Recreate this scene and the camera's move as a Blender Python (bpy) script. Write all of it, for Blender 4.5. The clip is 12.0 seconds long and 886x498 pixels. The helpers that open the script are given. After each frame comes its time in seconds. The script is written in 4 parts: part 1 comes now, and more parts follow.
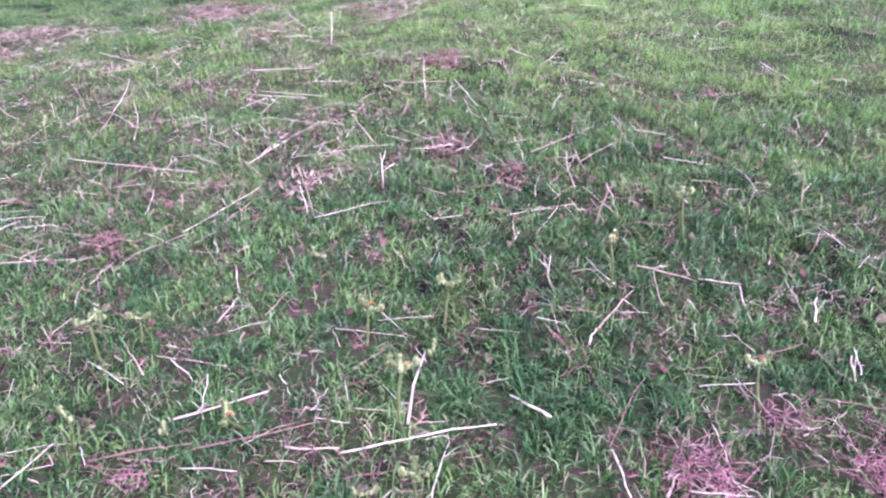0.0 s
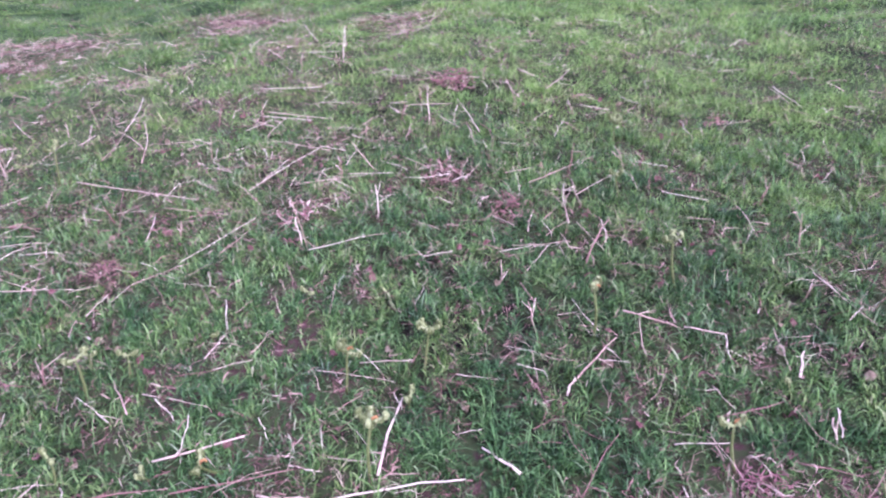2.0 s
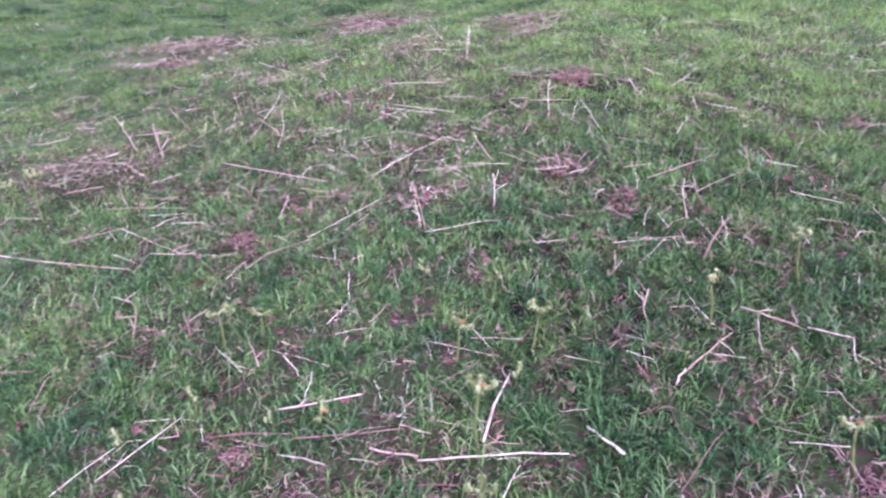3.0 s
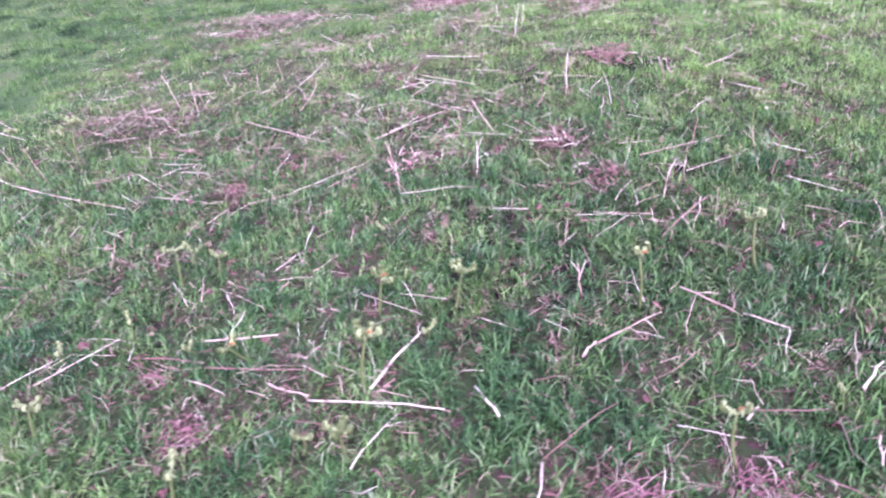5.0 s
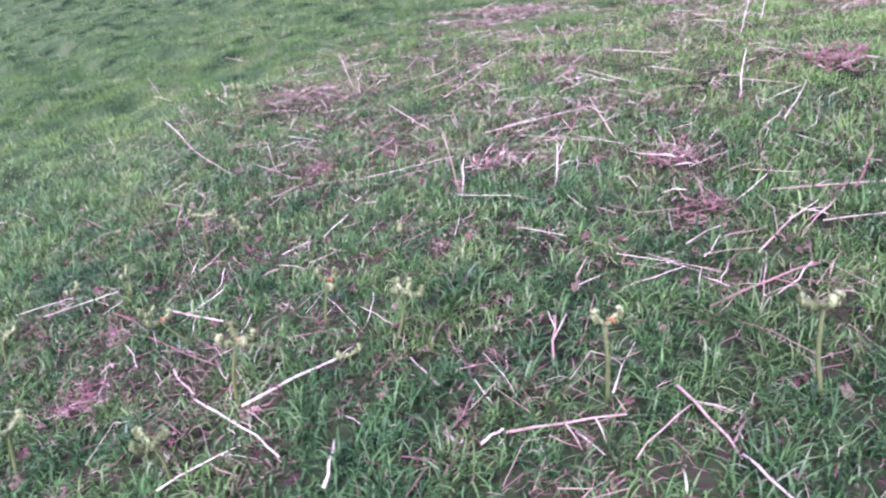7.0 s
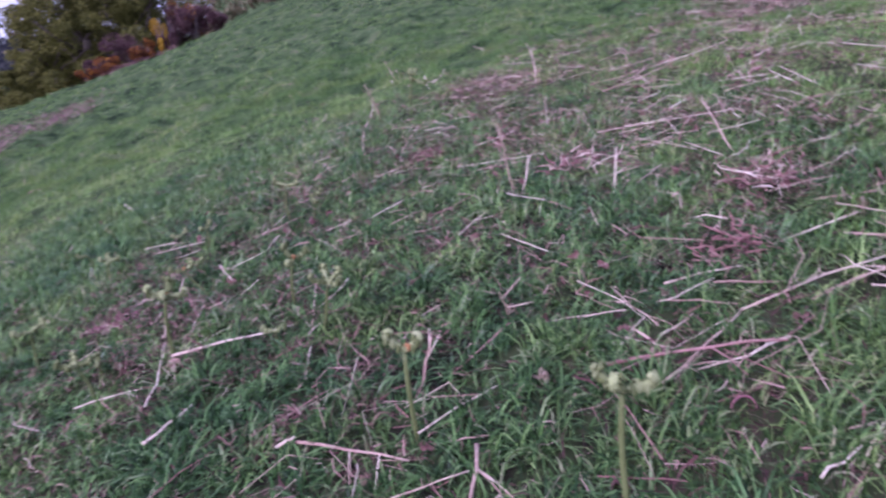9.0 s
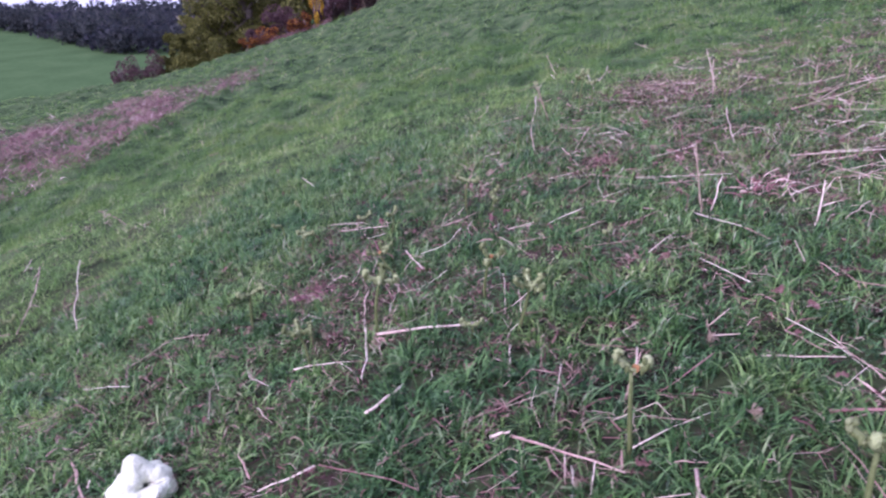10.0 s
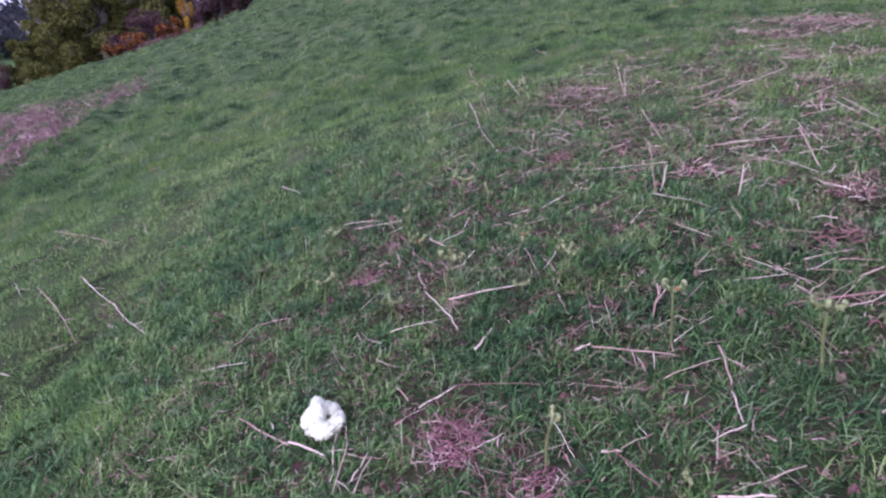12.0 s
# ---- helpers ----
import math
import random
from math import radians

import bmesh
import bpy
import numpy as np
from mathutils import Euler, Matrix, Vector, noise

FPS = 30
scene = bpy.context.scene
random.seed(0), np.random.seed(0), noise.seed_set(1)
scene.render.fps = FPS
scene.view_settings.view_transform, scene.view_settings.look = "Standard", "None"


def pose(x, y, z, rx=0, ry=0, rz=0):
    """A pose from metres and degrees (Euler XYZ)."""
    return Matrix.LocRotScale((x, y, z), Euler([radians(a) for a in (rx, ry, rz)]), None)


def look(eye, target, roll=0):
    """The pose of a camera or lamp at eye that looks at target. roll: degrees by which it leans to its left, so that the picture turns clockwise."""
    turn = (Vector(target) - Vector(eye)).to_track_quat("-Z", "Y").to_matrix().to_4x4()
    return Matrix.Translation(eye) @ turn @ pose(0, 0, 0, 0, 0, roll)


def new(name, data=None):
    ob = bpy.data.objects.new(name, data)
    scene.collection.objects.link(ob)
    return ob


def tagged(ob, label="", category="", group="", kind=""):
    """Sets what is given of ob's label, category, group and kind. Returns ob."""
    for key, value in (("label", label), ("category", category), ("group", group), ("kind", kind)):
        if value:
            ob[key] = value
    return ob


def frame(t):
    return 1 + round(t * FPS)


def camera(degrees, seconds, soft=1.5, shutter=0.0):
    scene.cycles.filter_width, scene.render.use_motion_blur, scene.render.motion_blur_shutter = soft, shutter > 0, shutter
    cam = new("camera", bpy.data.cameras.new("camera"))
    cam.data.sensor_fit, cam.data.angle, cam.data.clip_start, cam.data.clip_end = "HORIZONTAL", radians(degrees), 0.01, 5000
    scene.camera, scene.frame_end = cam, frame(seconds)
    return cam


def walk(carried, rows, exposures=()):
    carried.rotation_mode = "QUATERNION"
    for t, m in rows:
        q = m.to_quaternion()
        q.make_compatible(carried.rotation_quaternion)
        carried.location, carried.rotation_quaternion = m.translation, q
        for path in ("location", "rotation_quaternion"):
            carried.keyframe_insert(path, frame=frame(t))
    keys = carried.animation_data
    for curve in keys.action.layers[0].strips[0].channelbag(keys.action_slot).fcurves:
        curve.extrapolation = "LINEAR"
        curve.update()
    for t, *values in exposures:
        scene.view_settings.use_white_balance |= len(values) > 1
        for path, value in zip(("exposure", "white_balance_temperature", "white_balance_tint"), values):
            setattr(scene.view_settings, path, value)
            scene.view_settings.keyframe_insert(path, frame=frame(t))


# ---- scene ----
cam = camera(68.0, 12.0, soft=2.35, shutter=0.3)
PATH = [
(0, (-0.391, -0.083, 1.341), (-0.144, 1.743, 0.563), 0.29),
    (0.5, (-0.345, -0.063, 1.388), (-0.094, 1.760, 0.603), 0.27),
    (1, (-0.301, -0.039, 1.433), (-0.048, 1.781, 0.642), 0.20),
    (1.5, (-0.268, -0.031, 1.461), (-0.033, 1.790, 0.669), 0.14),
    (2, (-0.251, -0.045, 1.472), (-0.091, 1.786, 0.682), 0.12),
    (2.5, (-0.259, -0.080, 1.469), (-0.235, 1.759, 0.683), -0.02),
    (3, (-0.276, -0.138, 1.432), (-0.441, 1.699, 0.658), -0.50),
    (3.2, (-0.288, -0.163, 1.409), (-0.515, 1.669, 0.639), -0.39),
    (4.8, (0.116, -0.154, 1.309), (-0.315, 1.636, 0.528), 0.31),
    (5, (0.248, -0.083, 1.329), (-0.237, 1.687, 0.534), 0.20),
    (5.5, (0.531, 0.140, 1.313), (-0.166, 1.841, 0.527), 0.04),
    (6, (0.711, 0.326, 1.269), (-0.266, 1.891, 0.497), -0.71),
    (6.5, (0.758, 0.503, 1.253), (-0.391, 1.929, 0.447), -0.64),
    (7, (0.810, 0.638, 1.207), (-0.422, 2.003, 0.420), 0.22),
    (7.2, (0.852, 0.703, 1.189), (-0.411, 2.046, 0.415), 0.06),
    (8.8, (1.170, 1.393, 1.144), (-0.508, 2.132, 0.346), -2.79),
    (9, (1.167, 1.372, 1.154), (-0.560, 1.998, 0.364), -1.80),
    (9.5, (1.149, 1.302, 1.207), (-0.641, 1.652, 0.386), -0.66),
    (10, (1.171, 1.161, 1.244), (-0.626, 1.443, 0.413), 0.06),
    (10.5, (1.211, 0.977, 1.266), (-0.574, 1.343, 0.442), 0.51),
    (11, (1.311, 0.792, 1.313), (-0.448, 1.270, 0.490), 0.09),
    (11.5, (1.429, 0.615, 1.361), (-0.303, 1.186, 0.541), 0.02),
    (12, (1.544, 0.510, 1.433), (-0.158, 1.145, 0.596), 0.31),
]
EXPOSURES = [(0.0, 2.32, 5315, 45), (1.5, 2.13, 5315, 45), (3.0, 2.02, 5315, 45), (5.0, 2.36, 5295, 47), (6.0, 2.28, 5295, 46), (7.2, 2.1, 5295, 46), (8.8, 1.56, 5270, 49), (9.0, 1.3, 5270, 50), (9.5, 1.46, 5290, 49), (10.5, 1.51, 5320, 45), (11.0, 1.34, 5320, 46), (11.5, 1.26, 5320, 48), (12.0, 1.26, 5320, 45)]
walk(cam, [(t, look(eye, target, roll)) for t, eye, target, roll in PATH], EXPOSURES)

# ---- light: an overcast evening sky ----
world = bpy.data.worlds.new("overcast_sky")
scene.world = world
world.use_nodes = True
wn = world.node_tree.nodes
sky = wn.new("ShaderNodeTexSky")
sky.sky_type = "NISHITA"
sky.sun_disc = False
sky.sun_elevation, sky.sun_rotation = radians(38), radians(150)
sky.air_density, sky.dust_density, sky.ozone_density = 1.0, 4.0, 1.5
wn["Background"].inputs["Strength"].default_value = 0.15
cloud = wn.new("ShaderNodeMix")
cloud.data_type = "RGBA"
cloud.inputs[0].default_value = 0.72
cloud.inputs[7].default_value = (3.3, 3.4, 3.65, 1)
world.node_tree.links.new(sky.outputs["Color"], cloud.inputs[6])
world.node_tree.links.new(cloud.outputs[2], wn["Background"].inputs["Color"])
sun_data = bpy.data.lights.new("sun", "SUN")
sun_data.energy, sun_data.angle, sun_data.color = 1.2, radians(25), (1.0, 0.98, 0.97)
sun = new("sun", sun_data)
sun.matrix_world = look((4.6, -8, 7.2), (0, 0, 0))


# ---- materials ----
def nodes_of(name):
    m = bpy.data.materials.new(name)
    m.use_nodes = True
    return m, m.node_tree.nodes, m.node_tree.links


def ramp(nodes, stops):
    r = nodes.new("ShaderNodeValToRGB")
    while len(r.color_ramp.elements) < len(stops):
        r.color_ramp.elements.new(0.5)
    for e, (p, c) in zip(r.color_ramp.elements, stops):
        e.position, e.color = p, (*c, 1)
    return r


def surface(name, stops, scale=8.0, rough=0.85, bump=0.3, detail=6.0, island=0.0, fine=60.0, fine_share=0.35, gloss=0.25, vary=0.0):
    """A matt natural surface: colours from noise at two scales, mixed with a chance value per island."""
    m, n, l = nodes_of(name)
    b = n["Principled BSDF"]
    b.inputs["Roughness"].default_value = rough
    b.inputs["Specular IOR Level"].default_value = gloss
    tc = n.new("ShaderNodeTexCoord")
    t1, t2 = n.new("ShaderNodeTexNoise"), n.new("ShaderNodeTexNoise")
    t1.inputs["Scale"].default_value, t1.inputs["Detail"].default_value = scale, detail
    t2.inputs["Scale"].default_value, t2.inputs["Detail"].default_value = fine, 3
    for t in (t1, t2):
        l.new(tc.outputs["Object"], t.inputs["Vector"])
    mix = n.new("ShaderNodeMix")
    mix.inputs[0].default_value = fine_share
    l.new(t1.outputs["Fac"], mix.inputs[2])
    l.new(t2.outputs["Fac"], mix.inputs[3])
    value = mix.outputs[0]
    if island:
        g = n.new("ShaderNodeNewGeometry")
        mix2 = n.new("ShaderNodeMix")
        mix2.inputs[0].default_value = island
        l.new(value, mix2.inputs[2])
        l.new(g.outputs["Random Per Island"], mix2.inputs[3])
        value = mix2.outputs[0]
    if vary:
        info, shift = n.new("ShaderNodeObjectInfo"), n.new("ShaderNodeMath")
        shift.operation = "MULTIPLY_ADD"
        shift.inputs[1].default_value = vary
        l.new(info.outputs["Random"], shift.inputs[0])
        l.new(value, shift.inputs[2])
        value = shift.outputs[0]
    r = ramp(n, stops)
    l.new(value, r.inputs["Fac"])
    l.new(r.outputs["Color"], b.inputs["Base Color"])
    if bump:
        bp = n.new("ShaderNodeBump")
        bp.inputs["Strength"].default_value, bp.inputs["Distance"].default_value = bump, 0.01
        l.new(t2.outputs["Fac"], bp.inputs["Height"])
        l.new(bp.outputs["Normal"], b.inputs["Normal"])
    return m


def leafy(name, stops, patch, patch_scale=0.9, through_light=0.3, island=0.6, rough=0.6):
    """Blades and leaves: chance colour per island, shifted in patches, partly see-through to light."""
    m, n, l = nodes_of(name)
    g, tc, t = n.new("ShaderNodeNewGeometry"), n.new("ShaderNodeTexCoord"), n.new("ShaderNodeTexNoise")
    t.inputs["Scale"].default_value, t.inputs["Detail"].default_value = patch_scale, 4
    l.new(tc.outputs["Object"], t.inputs["Vector"])
    r = ramp(n, stops)
    mixv = n.new("ShaderNodeMix")
    mixv.inputs[0].default_value = island
    l.new(t.outputs["Fac"], mixv.inputs[2])
    l.new(g.outputs["Random Per Island"], mixv.inputs[3])
    spread = n.new("ShaderNodeMapRange")
    spread.inputs["From Min"].default_value, spread.inputs["From Max"].default_value = 0.5 - 0.53 * island, 0.5 + 0.53 * island
    l.new(mixv.outputs[0], spread.inputs["Value"])
    l.new(spread.outputs["Result"], r.inputs["Fac"])
    zone = n.new("ShaderNodeTexNoise")
    zone.inputs["Scale"].default_value, zone.inputs["Detail"].default_value = patch_scale * 2.3, 5
    l.new(tc.outputs["Object"], zone.inputs["Vector"])
    r2 = ramp(n, [(0.34, patch[0]), (0.5, patch[1]), (0.64, patch[2])])
    l.new(zone.outputs["Fac"], r2.inputs["Fac"])
    mixc = n.new("ShaderNodeMix")
    mixc.data_type, mixc.blend_type = "RGBA", "MULTIPLY"
    mixc.inputs[0].default_value = 1.0
    l.new(r.outputs["Color"], mixc.inputs[6])
    l.new(r2.outputs["Color"], mixc.inputs[7])
    b = n["Principled BSDF"]
    b.inputs["Roughness"].default_value = rough
    b.inputs["Specular IOR Level"].default_value = 0.14
    l.new(mixc.outputs[2], b.inputs["Base Color"])
    tr, ms = n.new("ShaderNodeBsdfTranslucent"), n.new("ShaderNodeMixShader")
    l.new(mixc.outputs[2], tr.inputs["Color"])
    ms.inputs[0].default_value = through_light
    l.new(b.outputs[0], ms.inputs[1])
    l.new(tr.outputs[0], ms.inputs[2])
    l.new(ms.outputs[0], n["Material Output"].inputs["Surface"])
    return m


TURF = surface("turf_soil", [(0.32, (0.009, 0.007, 0.008)), (0.43, (0.018, 0.019, 0.012)), (0.51, (0.034, 0.046, 0.020)), (0.56, (0.040, 0.044, 0.024)), (0.61, (0.050, 0.030, 0.028)), (0.74, (0.115, 0.062, 0.060))], scale=1.5, bump=1.0, fine=26, rough=1.0, fine_share=0.5, gloss=0.0, detail=9)


def grow_pasture(m):
    """Away from the bracken the bare soil gives way to a close green sward, with a ragged change."""
    n, l = m.node_tree.nodes, m.node_tree.links
    b = n["Principled BSDF"]
    tc, d, t, add, rng = n.new("ShaderNodeTexCoord"), n.new("ShaderNodeVectorMath"), n.new("ShaderNodeTexNoise"), n.new("ShaderNodeMath"), n.new("ShaderNodeMapRange")
    d.operation = "DISTANCE"
    d.inputs[1].default_value = (0.3, 1.4, 0.3)
    l.new(tc.outputs["Object"], d.inputs[0])
    t.inputs["Scale"].default_value, t.inputs["Detail"].default_value = 1.1, 6
    l.new(tc.outputs["Object"], t.inputs["Vector"])
    add.operation = "MULTIPLY_ADD"
    add.inputs[1].default_value = 4.0
    l.new(t.outputs["Fac"], add.inputs[0])
    l.new(d.outputs["Value"], add.inputs[2])
    rng.inputs["From Min"].default_value, rng.inputs["From Max"].default_value = 3.8, 7.0
    l.new(add.outputs[0], rng.inputs["Value"])
    fine = n.new("ShaderNodeTexNoise")
    fine.inputs["Scale"].default_value, fine.inputs["Detail"].default_value = 3.2, 9
    l.new(tc.outputs["Object"], fine.inputs["Vector"])
    # Darkest stop paints hummock shadow into the sward as scattered mottles.
    sward = ramp(n, [(0.34, (0.016, 0.026, 0.014)), (0.45, (0.040, 0.064, 0.028)), (0.56, (0.062, 0.092, 0.040)), (0.72, (0.100, 0.110, 0.060))])
    l.new(fine.outputs["Fac"], sward.inputs["Fac"])
    mix = n.new("ShaderNodeMix")
    mix.data_type = "RGBA"
    l.new(rng.outputs["Result"], mix.inputs[0])
    l.new(b.inputs["Base Color"].links[0].from_socket, mix.inputs[6])
    l.new(sward.outputs["Color"], mix.inputs[7])
    l.new(mix.outputs[2], b.inputs["Base Color"])


grow_pasture(TURF)
MEADOW = surface("far_meadow_grass", [(0.3, (0.042, 0.072, 0.030)), (0.5, (0.056, 0.096, 0.038)), (0.7, (0.075, 0.115, 0.048))], scale=0.06, bump=0.3, fine=0.8, rough=1.0, gloss=0.0, detail=8)
GRASS_ZONES = ((0.46, 0.58, 0.56), (0.76, 0.86, 0.74), (1.0, 0.96, 0.80))
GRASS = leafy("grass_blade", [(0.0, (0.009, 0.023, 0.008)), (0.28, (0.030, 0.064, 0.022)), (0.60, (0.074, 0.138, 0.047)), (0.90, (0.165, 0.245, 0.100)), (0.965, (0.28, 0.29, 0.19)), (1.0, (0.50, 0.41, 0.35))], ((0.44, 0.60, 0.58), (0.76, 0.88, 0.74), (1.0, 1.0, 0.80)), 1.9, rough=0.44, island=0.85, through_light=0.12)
# Lighter than the near blades: skylit tips seen aslant, put into the colour.
LITSLOPEGRASS = leafy("lit_slope_grass_blade", [(0.0, (0.046, 0.090, 0.029)), (0.3, (0.130, 0.223, 0.063)), (0.62, (0.227, 0.351, 0.106)), (0.90, (0.363, 0.465, 0.201)), (0.965, (0.503, 0.475, 0.332)), (1.0, (0.705, 0.570, 0.502))], ((0.66, 0.77, 0.70), (0.86, 0.91, 0.78), (1.0, 0.95, 0.82)), 0.9, rough=0.42, island=0.75, through_light=0.38)
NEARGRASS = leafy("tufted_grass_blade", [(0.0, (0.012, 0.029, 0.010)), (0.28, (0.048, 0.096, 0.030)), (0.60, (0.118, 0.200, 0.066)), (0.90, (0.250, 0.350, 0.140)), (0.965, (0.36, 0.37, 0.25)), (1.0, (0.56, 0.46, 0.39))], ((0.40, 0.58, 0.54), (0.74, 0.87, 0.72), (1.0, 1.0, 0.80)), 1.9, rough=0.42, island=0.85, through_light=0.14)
# Far blades: the gain in brightness with distance is in the colour.
LITFARGRASS = leafy("lit_far_grass_blade", [(0.0, (0.080, 0.138, 0.040)), (0.4, (0.138, 0.222, 0.065)), (0.85, (0.205, 0.295, 0.100)), (0.97, (0.28, 0.34, 0.16)), (1.0, (0.40, 0.36, 0.26))], GRASS_ZONES, 0.7, rough=0.5, island=0.5, through_light=0.38)
FRESH = leafy("fresh_grass_blade", [(0.0, (0.115, 0.196, 0.045)), (0.5, (0.265, 0.425, 0.115)), (0.93, (0.395, 0.545, 0.205)), (1.0, (0.533, 0.563, 0.405))], ((0.72, 0.82, 0.7), (0.9, 0.95, 0.85), (1, 1, 0.9)), 0.9, rough=0.42, island=0.75, through_light=0.38)
LITTER = leafy("dead_bracken_litter", [(0.0, (0.028, 0.013, 0.013)), (0.38, (0.099, 0.048, 0.048)), (0.68, (0.244, 0.138, 0.123)), (0.90, (0.451, 0.323, 0.275)), (1.0, (0.677, 0.580, 0.494))], ((0.80, 0.66, 0.67), (0.92, 0.84, 0.84), (1, 0.97, 0.93)), 2.4, 0.15, island=0.8)
THATCH = leafy("dry_beige_stem", [(0.0, (0.13, 0.065, 0.055)), (0.3, (0.27, 0.175, 0.145)), (0.7, (0.50, 0.405, 0.325)), (1.0, (0.72, 0.64, 0.53))], ((0.85, 0.74, 0.74), (0.95, 0.90, 0.88), (1, 0.97, 0.93)), 2.4, 0.12, island=0.8)
BANK = leafy("dead_bracken_bank", [(0.0, (0.075, 0.065, 0.036)), (0.5, (0.13, 0.112, 0.066)), (1.0, (0.22, 0.18, 0.12))], ((0.8, 0.85, 0.75), (1, 0.95, 0.9), (1, 0.85, 0.85)), 0.3, 0.15)
PINKSTEM = surface("pink_bracken_stem", [(0.2, (0.187, 0.058, 0.076)), (0.5, (0.331, 0.140, 0.167)), (0.8, (0.446, 0.242, 0.274))], scale=20, fine=120, bump=0.3, rough=0.65)
WITHERED = surface("withered_tan_frond", [(0.2, (0.16, 0.10, 0.07)), (0.5, (0.32, 0.24, 0.17)), (0.8, (0.50, 0.42, 0.32))], scale=30, fine=140, bump=0.6, rough=0.85)
MAUVE = surface("withered_mauve_frond", [(0.2, (0.11, 0.035, 0.042)), (0.5, (0.27, 0.12, 0.125)), (0.8, (0.44, 0.26, 0.255))], scale=30, fine=140, bump=0.6, rough=0.85)
STALK = surface("dry_bracken_stalk", [(0.34, (0.20, 0.105, 0.090)), (0.50, (0.37, 0.235, 0.195)), (0.64, (0.54, 0.40, 0.325)), (0.84, (0.74, 0.63, 0.52))], scale=5, fine=90, bump=0.4, rough=0.6, vary=0.32)
RACHIS = surface("reddish_bracken_rachis", [(0.2, (0.11, 0.048, 0.046)), (0.5, (0.25, 0.125, 0.115)), (0.8, (0.42, 0.27, 0.245))], scale=7, fine=80, bump=0.3, rough=0.7)
CROZIER = surface("young_bracken_green", [(0.2, (0.060, 0.078, 0.023)), (0.5, (0.106, 0.127, 0.043)), (0.8, (0.170, 0.189, 0.081))], scale=14, fine=120, bump=0.2, rough=0.6)
FUZZ = surface("downy_bracken_tip", [(0.2, (0.15, 0.170, 0.065)), (0.5, (0.27, 0.305, 0.135)), (0.8, (0.46, 0.465, 0.27))], scale=40, fine=200, bump=0.6, rough=0.9)
RUST = surface("rusty_bracken_scale", [(0.3, (0.20, 0.09, 0.035)), (0.7, (0.36, 0.19, 0.08))], scale=40, rough=0.9)
BONE = surface("bleached_bone", [(0.30, (0.24, 0.245, 0.16)), (0.42, (0.55, 0.56, 0.40)), (0.8, (0.72, 0.73, 0.56))], scale=14, fine=90, bump=0.8, rough=0.6)
# Dark grey-green tone: the shade inside the bone's opening, put into the colour.
HOLLOWSHADE = surface("bone_hollow_shade", [(0.3, (0.06, 0.075, 0.05)), (0.7, (0.22, 0.23, 0.17))], scale=60, fine=200, bump=0.8, rough=0.95)
BARK = surface("oak_bark", [(0.2, (0.05, 0.04, 0.03)), (0.8, (0.14, 0.11, 0.09))], scale=3, bump=0.8, fine=12)
GREYBARK = surface("grey_twig_bark", [(0.2, (0.11, 0.09, 0.09)), (0.8, (0.26, 0.21, 0.21))], scale=3, bump=0.5, fine=12)
OAKLEAF = leafy("oak_leaf", [(0.0, (0.050, 0.056, 0.014)), (0.5, (0.130, 0.132, 0.030)), (1.0, (0.225, 0.205, 0.055))], ((1, 1, 1), (0.86, 0.87, 0.86), (0.70, 0.74, 0.74)), 0.3)
PALETWIG = leafy("pale_grey_twig", [(0.0, (0.10, 0.095, 0.09)), (1.0, (0.22, 0.21, 0.19))], ((1, 1, 1), (1, 1, 1), (0.9, 0.9, 0.9)), 0.3)
BED = leafy("flattened_bracken", [(0.0, (0.075, 0.040, 0.039)), (0.40, (0.195, 0.112, 0.108)), (0.85, (0.36, 0.255, 0.230)), (1.0, (0.66, 0.58, 0.51))], ((0.72, 0.55, 0.60), (0.95, 0.85, 0.86), (1, 0.97, 0.93)), 0.8, 0.2, island=0.7)
# Lifted and bluish: the haze over the valley is mixed into the leaf colour.
HAZEDLEAF = leafy("hazed_wood_leaf", [(0.0, (0.030, 0.036, 0.034)), (0.5, (0.052, 0.060, 0.054)), (1.0, (0.085, 0.086, 0.076))], ((1, 1, 1), (0.93, 0.90, 1.00), (0.8, 0.74, 1.00)), 0.02, through_light=0.5, rough=1.0)
GORSE = leafy("gorse_bloom", [(0.0, (0.04, 0.020, 0.016)), (0.5, (0.13, 0.055, 0.032)), (0.8, (0.34, 0.14, 0.028)), (1.0, (0.78, 0.42, 0.04))], ((1, 1, 1), (0.85, 0.75, 0.85), (0.6, 0.45, 0.6)), 1.2, island=0.7)
GORSEYELLOW = leafy("yellow_gorse_bloom", [(0.0, (0.05, 0.04, 0.012)), (0.35, (0.22, 0.13, 0.02)), (0.7, (0.62, 0.40, 0.03)), (1.0, (0.85, 0.62, 0.06))], ((1, 1, 1), (0.95, 0.9, 0.9), (0.7, 0.6, 0.6)), 1.2, island=0.7)
TWIGGY = leafy("purple_brown_twig", [(0.0, (0.035, 0.018, 0.02)), (0.5, (0.085, 0.045, 0.048)), (1.0, (0.20, 0.12, 0.115))], ((1, 1, 1), (0.95, 0.90, 0.95), (0.90, 0.80, 0.90)), 0.6)


